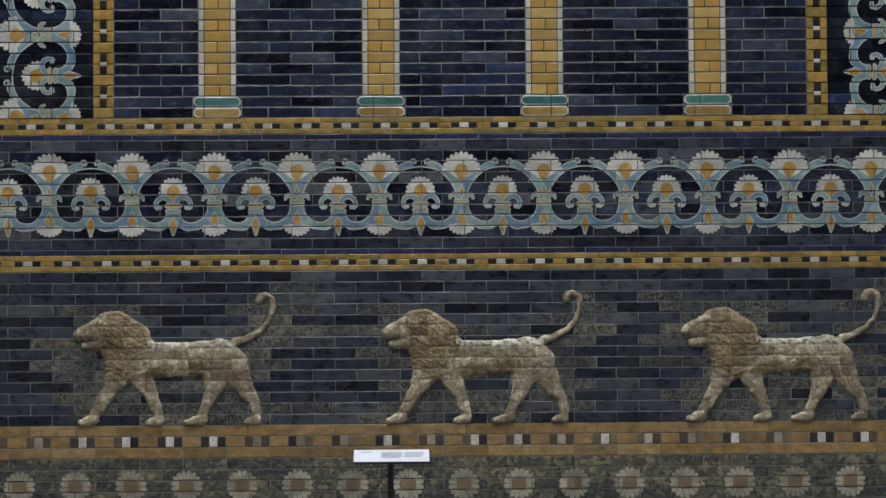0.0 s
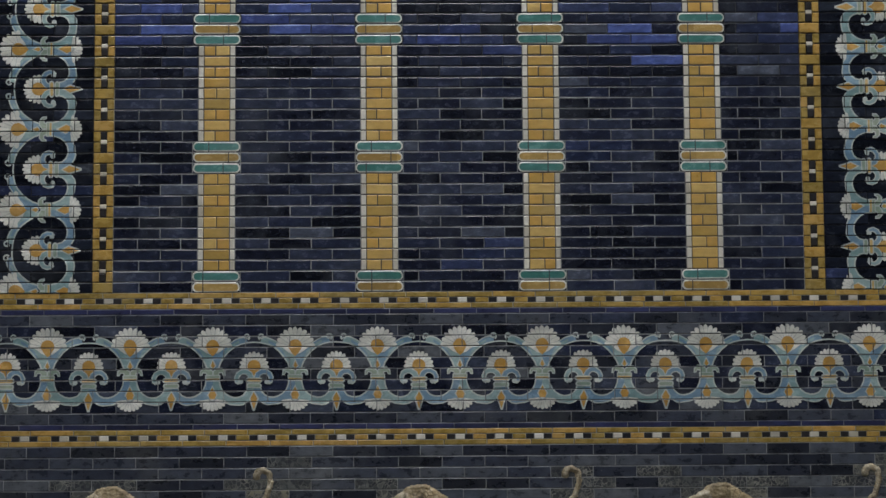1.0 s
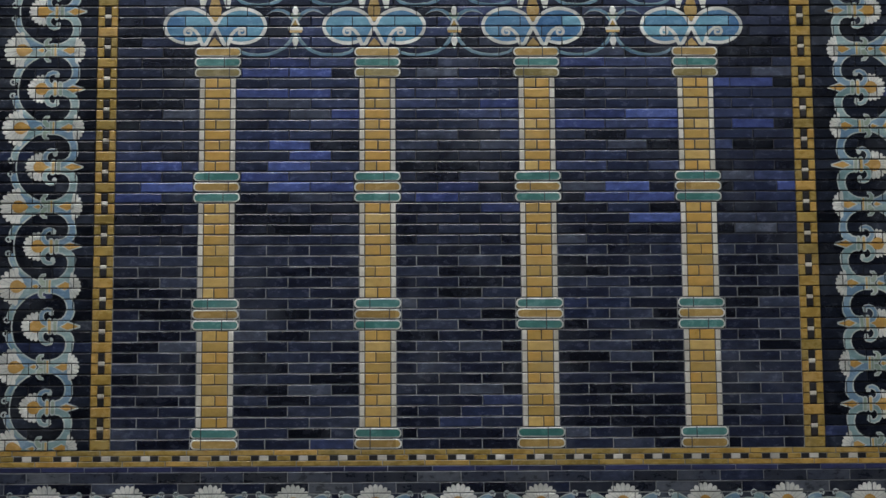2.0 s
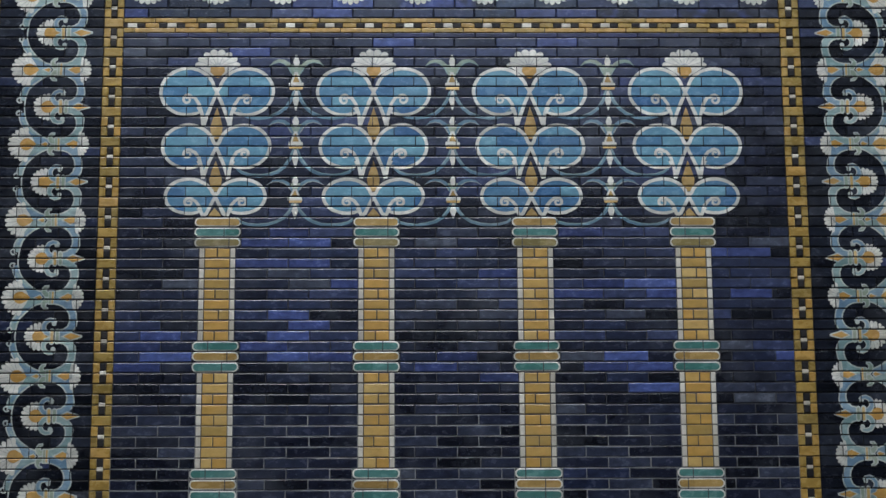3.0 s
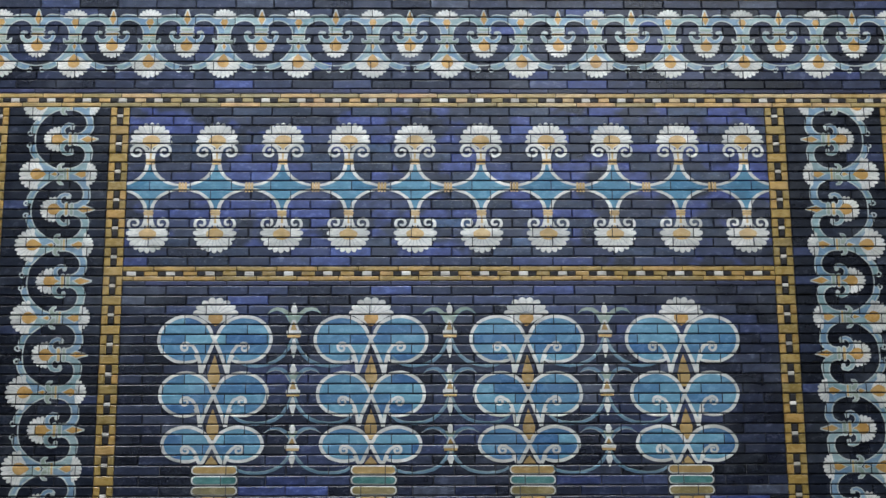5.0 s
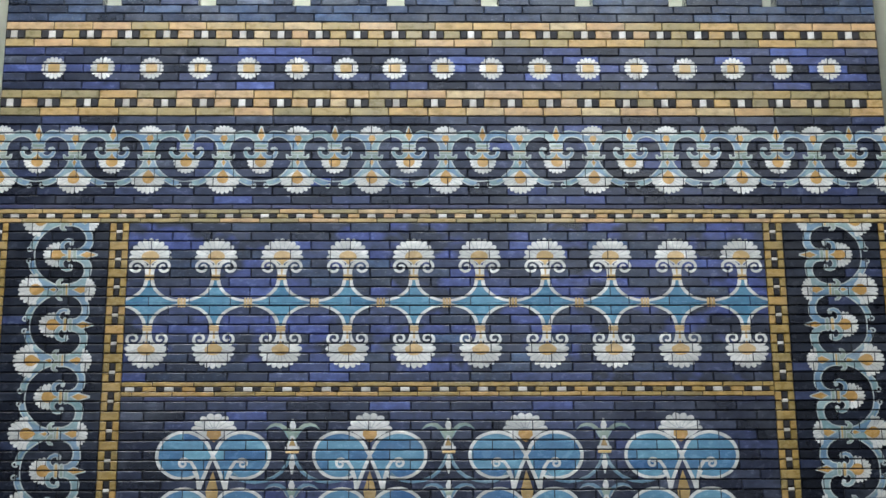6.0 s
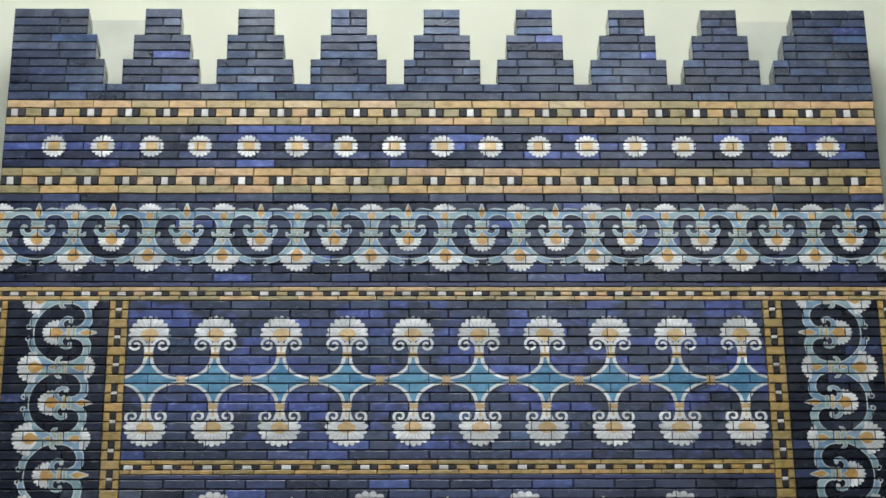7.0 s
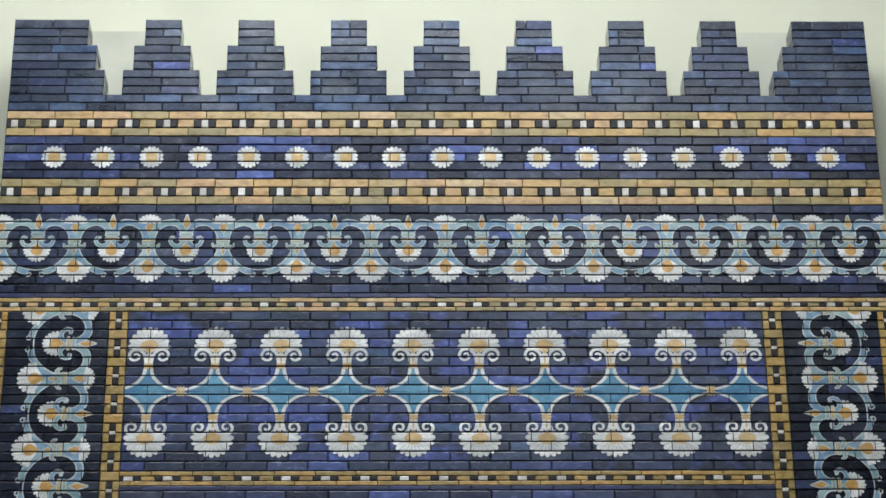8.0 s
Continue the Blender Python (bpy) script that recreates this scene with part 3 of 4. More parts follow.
def flip(pts, q):
    return [(q * u, v) for u, v in pts]


def petal_fan(o, x, z, rx, rz, count, a0, a1, layer=2.0, inner=0.28):
    """Rounded petals side by side on a grey ground that shows as thin lines between them."""
    o.poly("petal_lines", P_GREY, [(x, z)] + [(x + u * rx * 0.9, z + v * rz * 0.9) for u, v in arc(0, 0, 1, 1, a0 + 4, a1 - 4, 16)], layer - 0.6)
    o.petals("petals", P_WHITE, x, z, rx, rz, count, a0, a1, layer, 0.93, inner)


def palmette(parent, place, within=None):
    o = Ornament(place)
    # wings that carry the large flower and curl over towards their neighbours
    under = [(0.043, 0.335), (0.058, 0.378), (0.084, 0.42), (0.12, 0.462), (0.165, 0.50), (0.21, 0.52), (0.262, 0.531), (0.312, 0.534)]
    over = [(0.256, 0.562), (0.232, 0.574), (0.20, 0.568), (0.172, 0.556), (0.147, 0.54), (0.11, 0.515), (0.06, 0.49), (0.0, 0.46)]
    for q in (1, -1):
        o.shape("wing", P_SKY if q > 0 else P_TEAL, flip(under[:-1] + over + [(0.0, 0.335)], q), 0.4)
        o.shape("wing_sheen", P_TEAL if q > 0 else P_SKY, flip([(0.06, 0.40), (0.10, 0.452), (0.15, 0.5), (0.2, 0.53), (0.2, 0.55), (0.15, 0.522), (0.09, 0.465)], q), 0.9)
        o.ribbon("outline", P_CREAM, flip(under, q), 0.012, 0.010, 1.4)
        o.ribbon("outline", P_CREAM, flip(over[:6], q), 0.010, 0.008, 1.4)
        o.ribbon("outline", P_CREAM, flip(spiral(0.254, 0.575, 0.025, 0.010, -60, 330, 14), q), 0.013, 0.010, 1.5)
    petal_fan(o, 0, 0.497, 0.148, 0.155, 11, -3, 183, 2.0)
    o.shape("petals", P_WHITE, mirrored([(0.0, 0.435), (0.046, 0.455), (0.10, 0.495), (0.0, 0.51)]), 1.5)
    o.shape("heart", P_ORANGE, mirrored([(0.0, 0.428), (0.024, 0.452), (0.043, 0.482)] + [(u, v) for u, v in arc(0, 0.503, 0.05, 0.054, -10, 90, 7)]), 3.0)
    o.poly("outline", P_CREAM, [(0, 0.328), (0.026, 0.352), (0, 0.408), (-0.026, 0.352)], 1.6)
    o.poly("drop", P_ORANGE, [(0, 0.336), (0.016, 0.354), (0, 0.392), (-0.016, 0.354)], 2.6)
    # two curled calyx leaves over a banded block
    for q in (1, -1):
        o.shape("outline", P_CREAM, flip([(0.0, 0.318), (0.03, 0.342), (0.07, 0.342), (0.096, 0.318), (0.099, 0.282), (0.078, 0.284), (0.07, 0.303), (0.05, 0.298), (0.045, 0.278), (0.0, 0.278)], q), 2.2)
        o.shape("leaf", P_PALEGREEN, flip([(0.006, 0.314), (0.034, 0.333), (0.066, 0.333), (0.087, 0.314), (0.09, 0.292), (0.081, 0.294), (0.074, 0.312), (0.046, 0.307), (0.038, 0.286), (0.006, 0.286)], q), 3.0)
    o.poly("block", P_CREAM, [(-0.056, 0.288), (0.056, 0.288), (0.056, 0.24), (-0.056, 0.24)], 3.4)
    o.poly("block", P_PALEGREEN, [(-0.048, 0.282), (0.048, 0.282), (0.048, 0.266), (-0.048, 0.266)], 4.2)
    o.poly("stripe", P_TAN, [(-0.048, 0.261), (0.048, 0.261), (0.048, 0.246), (-0.048, 0.246)], 4.2)
    # foot that flares into the lower band
    inner = [(0.05, 0.242), (0.055, 0.21), (0.07, 0.175), (0.095, 0.146), (0.13, 0.124), (0.166, 0.116)]
    lower = [(0.166, 0.064), (0.13, 0.068), (0.1, 0.08), (0.05, 0.09), (0.0, 0.1)]
    for q in (1, -1):
        o.shape("foot", P_TEAL if q > 0 else P_SKY, flip(inner + lower + [(0.0, 0.242)], q), 0.4)
        o.ribbon("outline", P_CREAM, flip(inner, q), 0.010, 0.011, 1.4)
        o.ribbon("outline", P_CREAM, flip(lower[:3], q), 0.010, 0.010, 1.4)
    petal_fan(o, 0, 0.108, 0.112, 0.095, 9, 188, 352, 2.0)
    o.poly("outline", P_CREAM, [(0, 0.212), (0.042, 0.135), (0, 0.086), (-0.042, 0.135)], 2.6)
    o.poly("heart", P_ORANGE, [(0, 0.196), (0.031, 0.137), (0.02, 0.105), (-0.02, 0.105), (-0.031, 0.137)], 3.4)
    return o.lay(parent, "palmette", "white-petalled palmette with an orange heart", within)


def bud_ring(parent, place, within=None):
    o = Ornament(place)
    inner = [(0.052, 0.19), (0.06, 0.158), (0.083, 0.132), (0.113, 0.119), (0.147, 0.116)]
    lower = [(0.147, 0.064), (0.11, 0.06), (0.08, 0.066), (0.05, 0.085), (0.0, 0.11)]
    for q in (1, -1):
        o.shape("band", P_SKY if q > 0 else P_TEAL, flip(inner + lower + [(0.0, 0.19)], q), 0.4)
        o.ribbon("outline", P_CREAM, flip(inner, q), 0.010, 0.011, 1.4)
        o.ribbon("outline", P_CREAM, flip(lower[:4], q), 0.010, 0.010, 1.4)
    petal_fan(o, 0, 0.345, 0.113, 0.120, 11, -8, 188, 1.6)
    o.shape("heart", P_ORANGE, mirrored([(0.0, 0.262), (0.024, 0.30), (0.042, 0.33)] + arc(0, 0.352, 0.049, 0.05, -10, 90, 7)), 2.4)
    for q in (1, -1):
        hook = flip([(0.02, 0.262), (0.032, 0.292), (0.058, 0.311), (0.09, 0.312), (0.118, 0.294), (0.131, 0.266), (0.126, 0.236), (0.108, 0.224)], q)
        o.ribbon("outline", P_CREAM, hook, 0.046, 0.034, 2.8)
        o.ribbon("volute", P_SKY if q > 0 else P_TEAL, hook[:-1], 0.032, 0.018, 3.6)
        o.oval("outline", P_CREAM, q * 0.102, 0.234, 0.02, 0.019, 2.9, 10)
    o.poly("tie", P_CREAM, capsule_at(0.066, 0.228, 0.268), 3.8)
    o.poly("tie", P_CREAM, capsule_at(0.062, 0.186, 0.226), 3.8)
    o.poly("stripe", P_TAN, capsule_at(0.054, 0.237, 0.259), 4.6)
    o.poly("stripe", P_PALEGREEN, capsule_at(0.05, 0.195, 0.217), 4.6)
    o.poly("outline", P_CREAM, [(0, 0.175), (0.038, 0.108), (0.008, 0.014), (-0.008, 0.014), (-0.038, 0.108)], 2.0)
    o.poly("bud", P_ORANGE, [(0, 0.158), (0.027, 0.107), (0.003, 0.03), (-0.003, 0.03), (-0.027, 0.107)], 2.9)
    return o.lay(parent, "bud_ring", "white bud with blue volutes on a pale blue band", within)


def capsule_at(w, z0, z1, n=5):
    r = (z1 - z0) / 2
    return arc(w - r, (z0 + z1) / 2, r, r, -90, 90, n) + arc(-w + r, (z0 + z1) / 2, r, r, 90, 270, n)


def frieze_up(x):
    return lambda u, v: (x + u, zc(17) + v)


def frieze_down(x):
    return lambda u, v: (x + u, zc(114) - v)


STEP = 0.6238
for k in range(-6, 7):
    x = 0.429 + STEP * k
    if X0 < x < X1:
        palmette(lower, frieze_up(x))
        palmette(upper, frieze_down(x))
    if X0 < x + STEP / 2 < X1 - 0.1:
        bud_ring(lower, frieze_up(x + STEP / 2))
        bud_ring(upper, frieze_down(x + STEP / 2))

for s, edge, sign in ((side_walls[0], -2.435, -1), (side_walls[1], 3.335, 1)):
    ends = (O_LEFT[1], S_LEFT[0]) if sign < 0 else (S_RIGHT[1], O_RIGHT[0])
    for k in range(11):
        z = zc(28.2 + 7.5 * k)
        palmette(s, lambda u, v: (edge + sign * v, z + u), ends)
        if k < 10:
            bud_ring(s, lambda u, v: (edge + sign * v, z + 3.75 * C + u), ends)


def rosette(parent, x, c, r, petal, heart, count, grey):
    o = Ornament(lambda u, v: (x + u, zc(c) + v))
    o.oval("outline", grey, 0, 0, r * 0.86, r * 0.86, 0)
    o.petals("petals", petal, 0, 0, r, r, count, 0, 360, 1.2, 0.9, 0.3)
    o.poly("heart", heart, [(-r * 0.46, -0.036), (r * 0.46, -0.036), (r * 0.46, 0.036), (-r * 0.46, 0.036)], 2.4)
    o.poly("heart", heart, [(-r * 0.3, -0.05), (r * 0.3, -0.05), (r * 0.3, 0.05), (-r * 0.3, 0.05)], 2.3)
    return o.lay(parent, "rosette")


for k in range(17):
    rosette(crown, -2.915 + 0.4159 * k, 120.5, 0.106, P_WHITE, P_TAN, 16, P_GREY)
for k in range(17):
    rosette(foot, -2.914 + 0.4182 * k, -5.5, 0.118, P_ROSE, P_HEART, 16, P_HEART)


for col, x in zip(columns, COLS):
    for c0, kind in RINGS:
        tones = {"base": (P_OCHRE, P_GREEN), "ring": (P_GREEN, P_OCHRE, P_GREEN), "crown": (P_OLIVE, P_GREEN, P_OCHRE)}[kind]
        for i, tone in enumerate(tones):
            o = Ornament(lambda u, v: (x + u, zc(c0 + i) + v))
            o.poly("outline", P_WHITE, capsule_at(0.181, 0.002, C - 0.002), 0.2)
            o.poly("fill", tone, capsule_at(0.170, 0.0135, C - 0.0135), 1.2)
            o.lay(col, "ring", "glazed ring with a cream rim")


def lotus_unit(x):
    for q in (1, -1):
        o = Ornament(lambda u, v: (x + u, zc(94.3) + q * v))
        t = 0.226
        path = [(0.27 - 0.244 * math.cos(radians(a)), t - 0.024 - (t - 0.042) * math.sin(radians(a))) for a in range(0, 91, 9)]
        for e in (1, -1):
            o.ribbon("arc", P_WHITE, flip(path, e), 0.030, 0.020, 1.2)
        o.shape("diamond", P_LAKE, mirrored(path + [(0.262, 0.004), (0.0, 0.0)]), 0.1)
        # a tie of three strands
        for v in (-0.017, 0.0, 0.017):
            o.poly("tie", P_TAN, capsule_at(0.042 - abs(v) * 0.3, t + v - 0.0075, t + v + 0.0075), 2.8)
        f = 0.408
        o.poly("neck", P_WHITE, [(-0.03, t + 0.02), (0.03, t + 0.02), (0.036, t + 0.09), (0.0, t + 0.13), (-0.036, t + 0.09)], 0.9)
        o.poly("neck_heart", P_TAN, [(-0.006, t + 0.022), (0.006, t + 0.022), (0.01, t + 0.09), (-0.01, t + 0.09)], 1.6)
        curl = [(0.02, t + 0.02), (0.026, t + 0.07), (0.042, t + 0.118)] + spiral(0.110, t + 0.09, 0.066, 0.012, 146, -330, 28)
        for e in (1, -1):
            o.ribbon("volute", P_WHITE, flip(curl, e), 0.027, 0.018, 1.8)
        petal_fan(o, 0, f - 0.008, 0.176, 0.178, 11, -8, 188, 1.6, 0.25)
        o.shape("petals", P_WHITE, mirrored([(0.0, t + 0.11), (0.035, t + 0.135), (0.11, f - 0.012), (0.0, f + 0.02)]), 1.5)
        o.shape("heart", P_TAN, mirrored([(0.0, t + 0.105), (0.018, t + 0.135), (0.066, f - 0.018)] + arc(0, f, 0.072, 0.055, -5, 90, 8)), 2.8)
        o.lay(lotus, "lotus_flower", "white lotus flower with an orange heart", (S_LEFT[1], S_RIGHT[0]))


LOTUS = [-2.016 + 0.5427 * k for k in range(10)]
for x in LOTUS:
    lotus_unit(x)
for x in LOTUS[:-1]:
    o = Ornament(lambda u, v: (x + 0.2713 + u, zc(94.3) + v))
    for u in (-0.024, 0.0, 0.024):
        o.poly("knot", P_TAN, [(u - 0.010, -0.034), (u - 0.005, -0.042), (u + 0.005, -0.042), (u + 0.010, -0.034), (u + 0.010, 0.034), (u + 0.005, 0.042), (u - 0.005, 0.042), (u - 0.010, 0.034)], 2.6)
    o.lay(lotus, "knot", "small orange knot")

TREES = [-1.445 + 1.2445 * k for k in range(4)]
TIERS = ((0.46, 80.95, 76.0), (0.435, 75.25, 70.7), (0.405, 69.85, 66.2))


def tree(x):
    for n, (w, top, bottom) in enumerate(TIERS):
        f = (top - bottom) / 4.95

        def at(u, c):
            return u * w / 0.46, max(zc(top - (80.95 - c) * f), zc(66.1) if n == 2 else 0)

        o = Ornament(lambda u, v: (x + u, v))
        for q in (1, -1):
            mid = (top + bottom) / 2
            rx, rz = 0.226 * w / 0.46, (top - bottom) / 2 * C
            ell = arc((0.234) * w / 0.46, zc(mid), rx - 0.012, rz - 0.012, 168, -118, 30)
            inner = [at(0.165, 77.0), at(0.13, 76.9), at(0.112, 76.0), at(0.10, 75.1), at(0.07, 76.2), at(0.035, 77.3), at(0.0, 78.5)]
            o.shape("leaf", P_AZURE, [(q * u, v) for u, v in ell + inner], 0.1)
            o.ribbon("outline", P_WHITE, [(q * u, v) for u, v in [at(-0.004, 78.45)] + ell + [at(0.15, 76.9)]], 0.028, 0.025, 1.2)
            o.ribbon("outline", P_WHITE, [(q * u, v) for u, v in [at(-0.012, 78.75), at(0.035, 77.4), at(0.075, 76.2), at(0.105, 75.0)]], 0.026, 0.03, 1.3)
            curl = [at(0.105, 75.0), at(0.118, 76.2), at(0.14, 77.2), at(0.175, 77.85)]
            cu, cv = at(0.235, 77.65)
            o.ribbon("outline", P_WHITE, [(q * u, v) for u, v in curl + spiral(cu, cv, 0.042, 0.01, 150, -330, 20)], 0.028, 0.014, 1.4)
        ax, az = at(0, 76.9)
        bx, bz = at(0, 74.9)
        low = bz - 0.10 if n < 2 else zc(66)
        cx, cz = at(0, 78.55)
        o.poly("crossing", P_WHITE, [(cx, cz - 0.045), (0.02, cz), (cx, cz + 0.03), (-0.02, cz)], 1.5)
        o.poly("heart", P_OCHRE, [(0, az), (0.028, (az + bz) / 2), (0.05, bz), (0.035, low), (-0.035, low), (-0.05, bz), (-0.028, (az + bz) / 2)], 0.8)
        if n == 0:
            base = zc(80.95)
            petal_fan(o, 0, base, 0.18, 0.152, 8, -4, 184, 2.0, 0.2)
            o.shape("petals", P_WHITE, mirrored([(0.0, base - 0.085), (0.04, base - 0.075), (0.12, base - 0.022), (0.155, base + 0.006), (0.0, base + 0.02)]), 1.8)
            o.shape("flower_heart", P_ORANGE, mirrored([(0.0, base - 0.095), (0.02, base - 0.085), (0.058, base - 0.04), (0.055, base - 0.004), (0.0, base + 0.004)]), 3.0)
        o.lay(panels[2], "volute_tree", "azure volute leaves with white rims")


for x in TREES:
    tree(x)


def spindle(x):
    for n, (top, bottom) in enumerate(((82.1, 76.6), (76.0, 70.8), (70.0, 65.8))):
        f = (top - bottom) / 5.5 * C
        o = Ornament(lambda u, v: (x + u, zc(bottom) + v))

        def metres(pts, q=1):
            return [(q * u, v * f) for u, v in pts]

        leaf = P_GARLAND if n else P_PALEGREEN
        for q in (1, -1):
            blade = [(0.012, 3.0), (0.035, 3.7), (0.062, 4.3), (0.098, 4.72), (0.14, 4.86), (0.185, 4.72), (0.225, 4.35),
                     (0.18, 5.0), (0.14, 5.15), (0.09, 5.1), (0.05, 4.75), (0.022, 4.2), (0.0, 3.6)]
            o.shape("leaf", leaf, metres(blade, q), 0.4)
            o.ribbon("leaf_rim", P_GREY if n else P_TEAL, metres(blade[1:7], q), 0.008, 0.005, 0.9)
            swag = [(0.012, 1.9), (0.042, 1.0), (0.085, 0.2), (0.14, -0.35), (0.21, -0.7), (0.29, -0.82), (0.36, -0.72), (0.42, -0.45), (0.46, 0.0)]
            o.ribbon("garland", P_GARLAND, metres(swag, q), 0.030, 0.022, 0.3)
            o.ribbon("garland_rim", P_TEAL, metres([(u, v + 0.15) for u, v in swag], q), 0.007, 0.005, 0.9)
        o.poly("hourglass", P_PALEGREEN, metres([(-0.045, 4.6), (0.045, 4.6), (0.016, 3.7), (0.045, 2.8), (-0.045, 2.8), (-0.016, 3.7)]), 1.2)
        o.poly("tip", P_WHITE, metres([(-0.006, 5.6), (0.006, 5.6), (0.026, 4.9), (0.012, 4.3), (-0.012, 4.3), (-0.026, 4.9)]), 2.0)
        o.poly("cone", P_WHITE, metres([(-0.012, 3.85), (0.012, 3.85), (0.042, 2.7), (-0.042, 2.7)]), 1.8)
        o.poly("cone_heart", P_OCHRE, metres([(-0.004, 3.6), (0.004, 3.6), (0.027, 2.8), (-0.027, 2.8)]), 2.5)
        o.poly("tie", P_WHITE, metres([(-0.055, 2.75), (0.055, 2.75), (0.058, 2.35), (-0.058, 2.35)]), 2.6)
        o.poly("tie_shade", P_TAN, metres([(-0.054, 2.35), (0.054, 2.35), (0.05, 2.05), (-0.05, 2.05)]), 2.6)
        o.poly("spindle", P_WHITE, metres([(-0.008, 1.95), (0.008, 1.95), (0.027, 1.05), (0.004, 0.0), (-0.004, 0.0), (-0.027, 1.05)]), 2.2)
        o.lay(panels[2], "spindle_flower", "pale green and cream spindle flower with blue garlands")


for k in range(3):
    spindle((TREES[k] + TREES[k + 1]) / 2 + 0.005)


# ---- the lions ----
def stone_lion_material(name, lo, hi, pale):
    m, nt, bsdf = nodes_of(name)
    a = noise_at(nt, 7.0, 6.0, 0.7)
    b = noise_at(nt, 24.0, 7.0, 0.75)
    col = ramp(nt, a, [(0.3, lo), (0.68, hi)])
    col = mix(nt, ramp(nt, b, [(0.48, (0, 0, 0)), (0.64, (0.8, 0.8, 0.8))]), col, pale)
    c = noise_at(nt, 17.0, 5.0, 0.7)
    col = mix(nt, ramp(nt, c, [(0.34, (0.6, 0.6, 0.6)), (0.46, (0, 0, 0))]), col, tuple(v * 0.45 for v in lo))
    g = nt.nodes.new("ShaderNodeNewGeometry")
    v = add(nt, "ShaderNodeTexVoronoi", Scale=19.0)
    v.feature = "DISTANCE_TO_EDGE"
    nt.links.new(g.outputs["Position"], v.inputs["Vector"])
    cracks = mix(nt, 1.0, ramp(nt, v.outputs["Distance"], [(0.02, (1, 1, 1)), (0.06, (0, 0, 0))]), ramp(nt, a, [(0.42, (0, 0, 0)), (0.58, (0.75, 0.75, 0.75))]), "MULTIPLY")
    col = mix(nt, cracks, col, tuple(x * 0.4 for x in lo))
    # each moulded brick of the relief fired to a tone of its own
    scale = nt.nodes.new("ShaderNodeVectorMath")
    scale.operation = "MULTIPLY"
    scale.inputs[1].default_value = (2 / L, 0.0, 1 / C)
    lift = nt.nodes.new("ShaderNodeVectorMath")
    lift.operation = "FLOOR"
    white = nt.nodes.new("ShaderNodeTexWhiteNoise")
    nt.links.new(g.outputs["Position"], scale.inputs[0])
    nt.links.new(scale.outputs[0], lift.inputs[0])
    nt.links.new(lift.outputs[0], white.inputs["Vector"])
    col = mix(nt, 1.0, col, ramp(nt, white.outputs["Value"], [(0.0, (0.6, 0.56, 0.5)), (0.5, (0.92, 0.92, 0.9)), (1.0, (1.35, 1.35, 1.33))]), "MULTIPLY")
    nt.links.new(col, bsdf.inputs["Base Color"])
    bsdf.inputs["Roughness"].default_value = 0.6
    bm = add(nt, "ShaderNodeBump", Strength=0.6, Distance=0.006)
    nt.links.new(mix(nt, 0.5, b, c), bm.inputs["Height"])
    nt.links.new(bm.outputs[0], bsdf.inputs["Normal"])
    return m


M_BODY = stone_lion_material("lion_cream_brick", (0.175, 0.135, 0.082), (0.40, 0.325, 0.215), (0.66, 0.595, 0.48))
M_MANE = stone_lion_material("lion_golden_mane", (0.14, 0.098, 0.046), (0.30, 0.22, 0.112), (0.45, 0.36, 0.235))


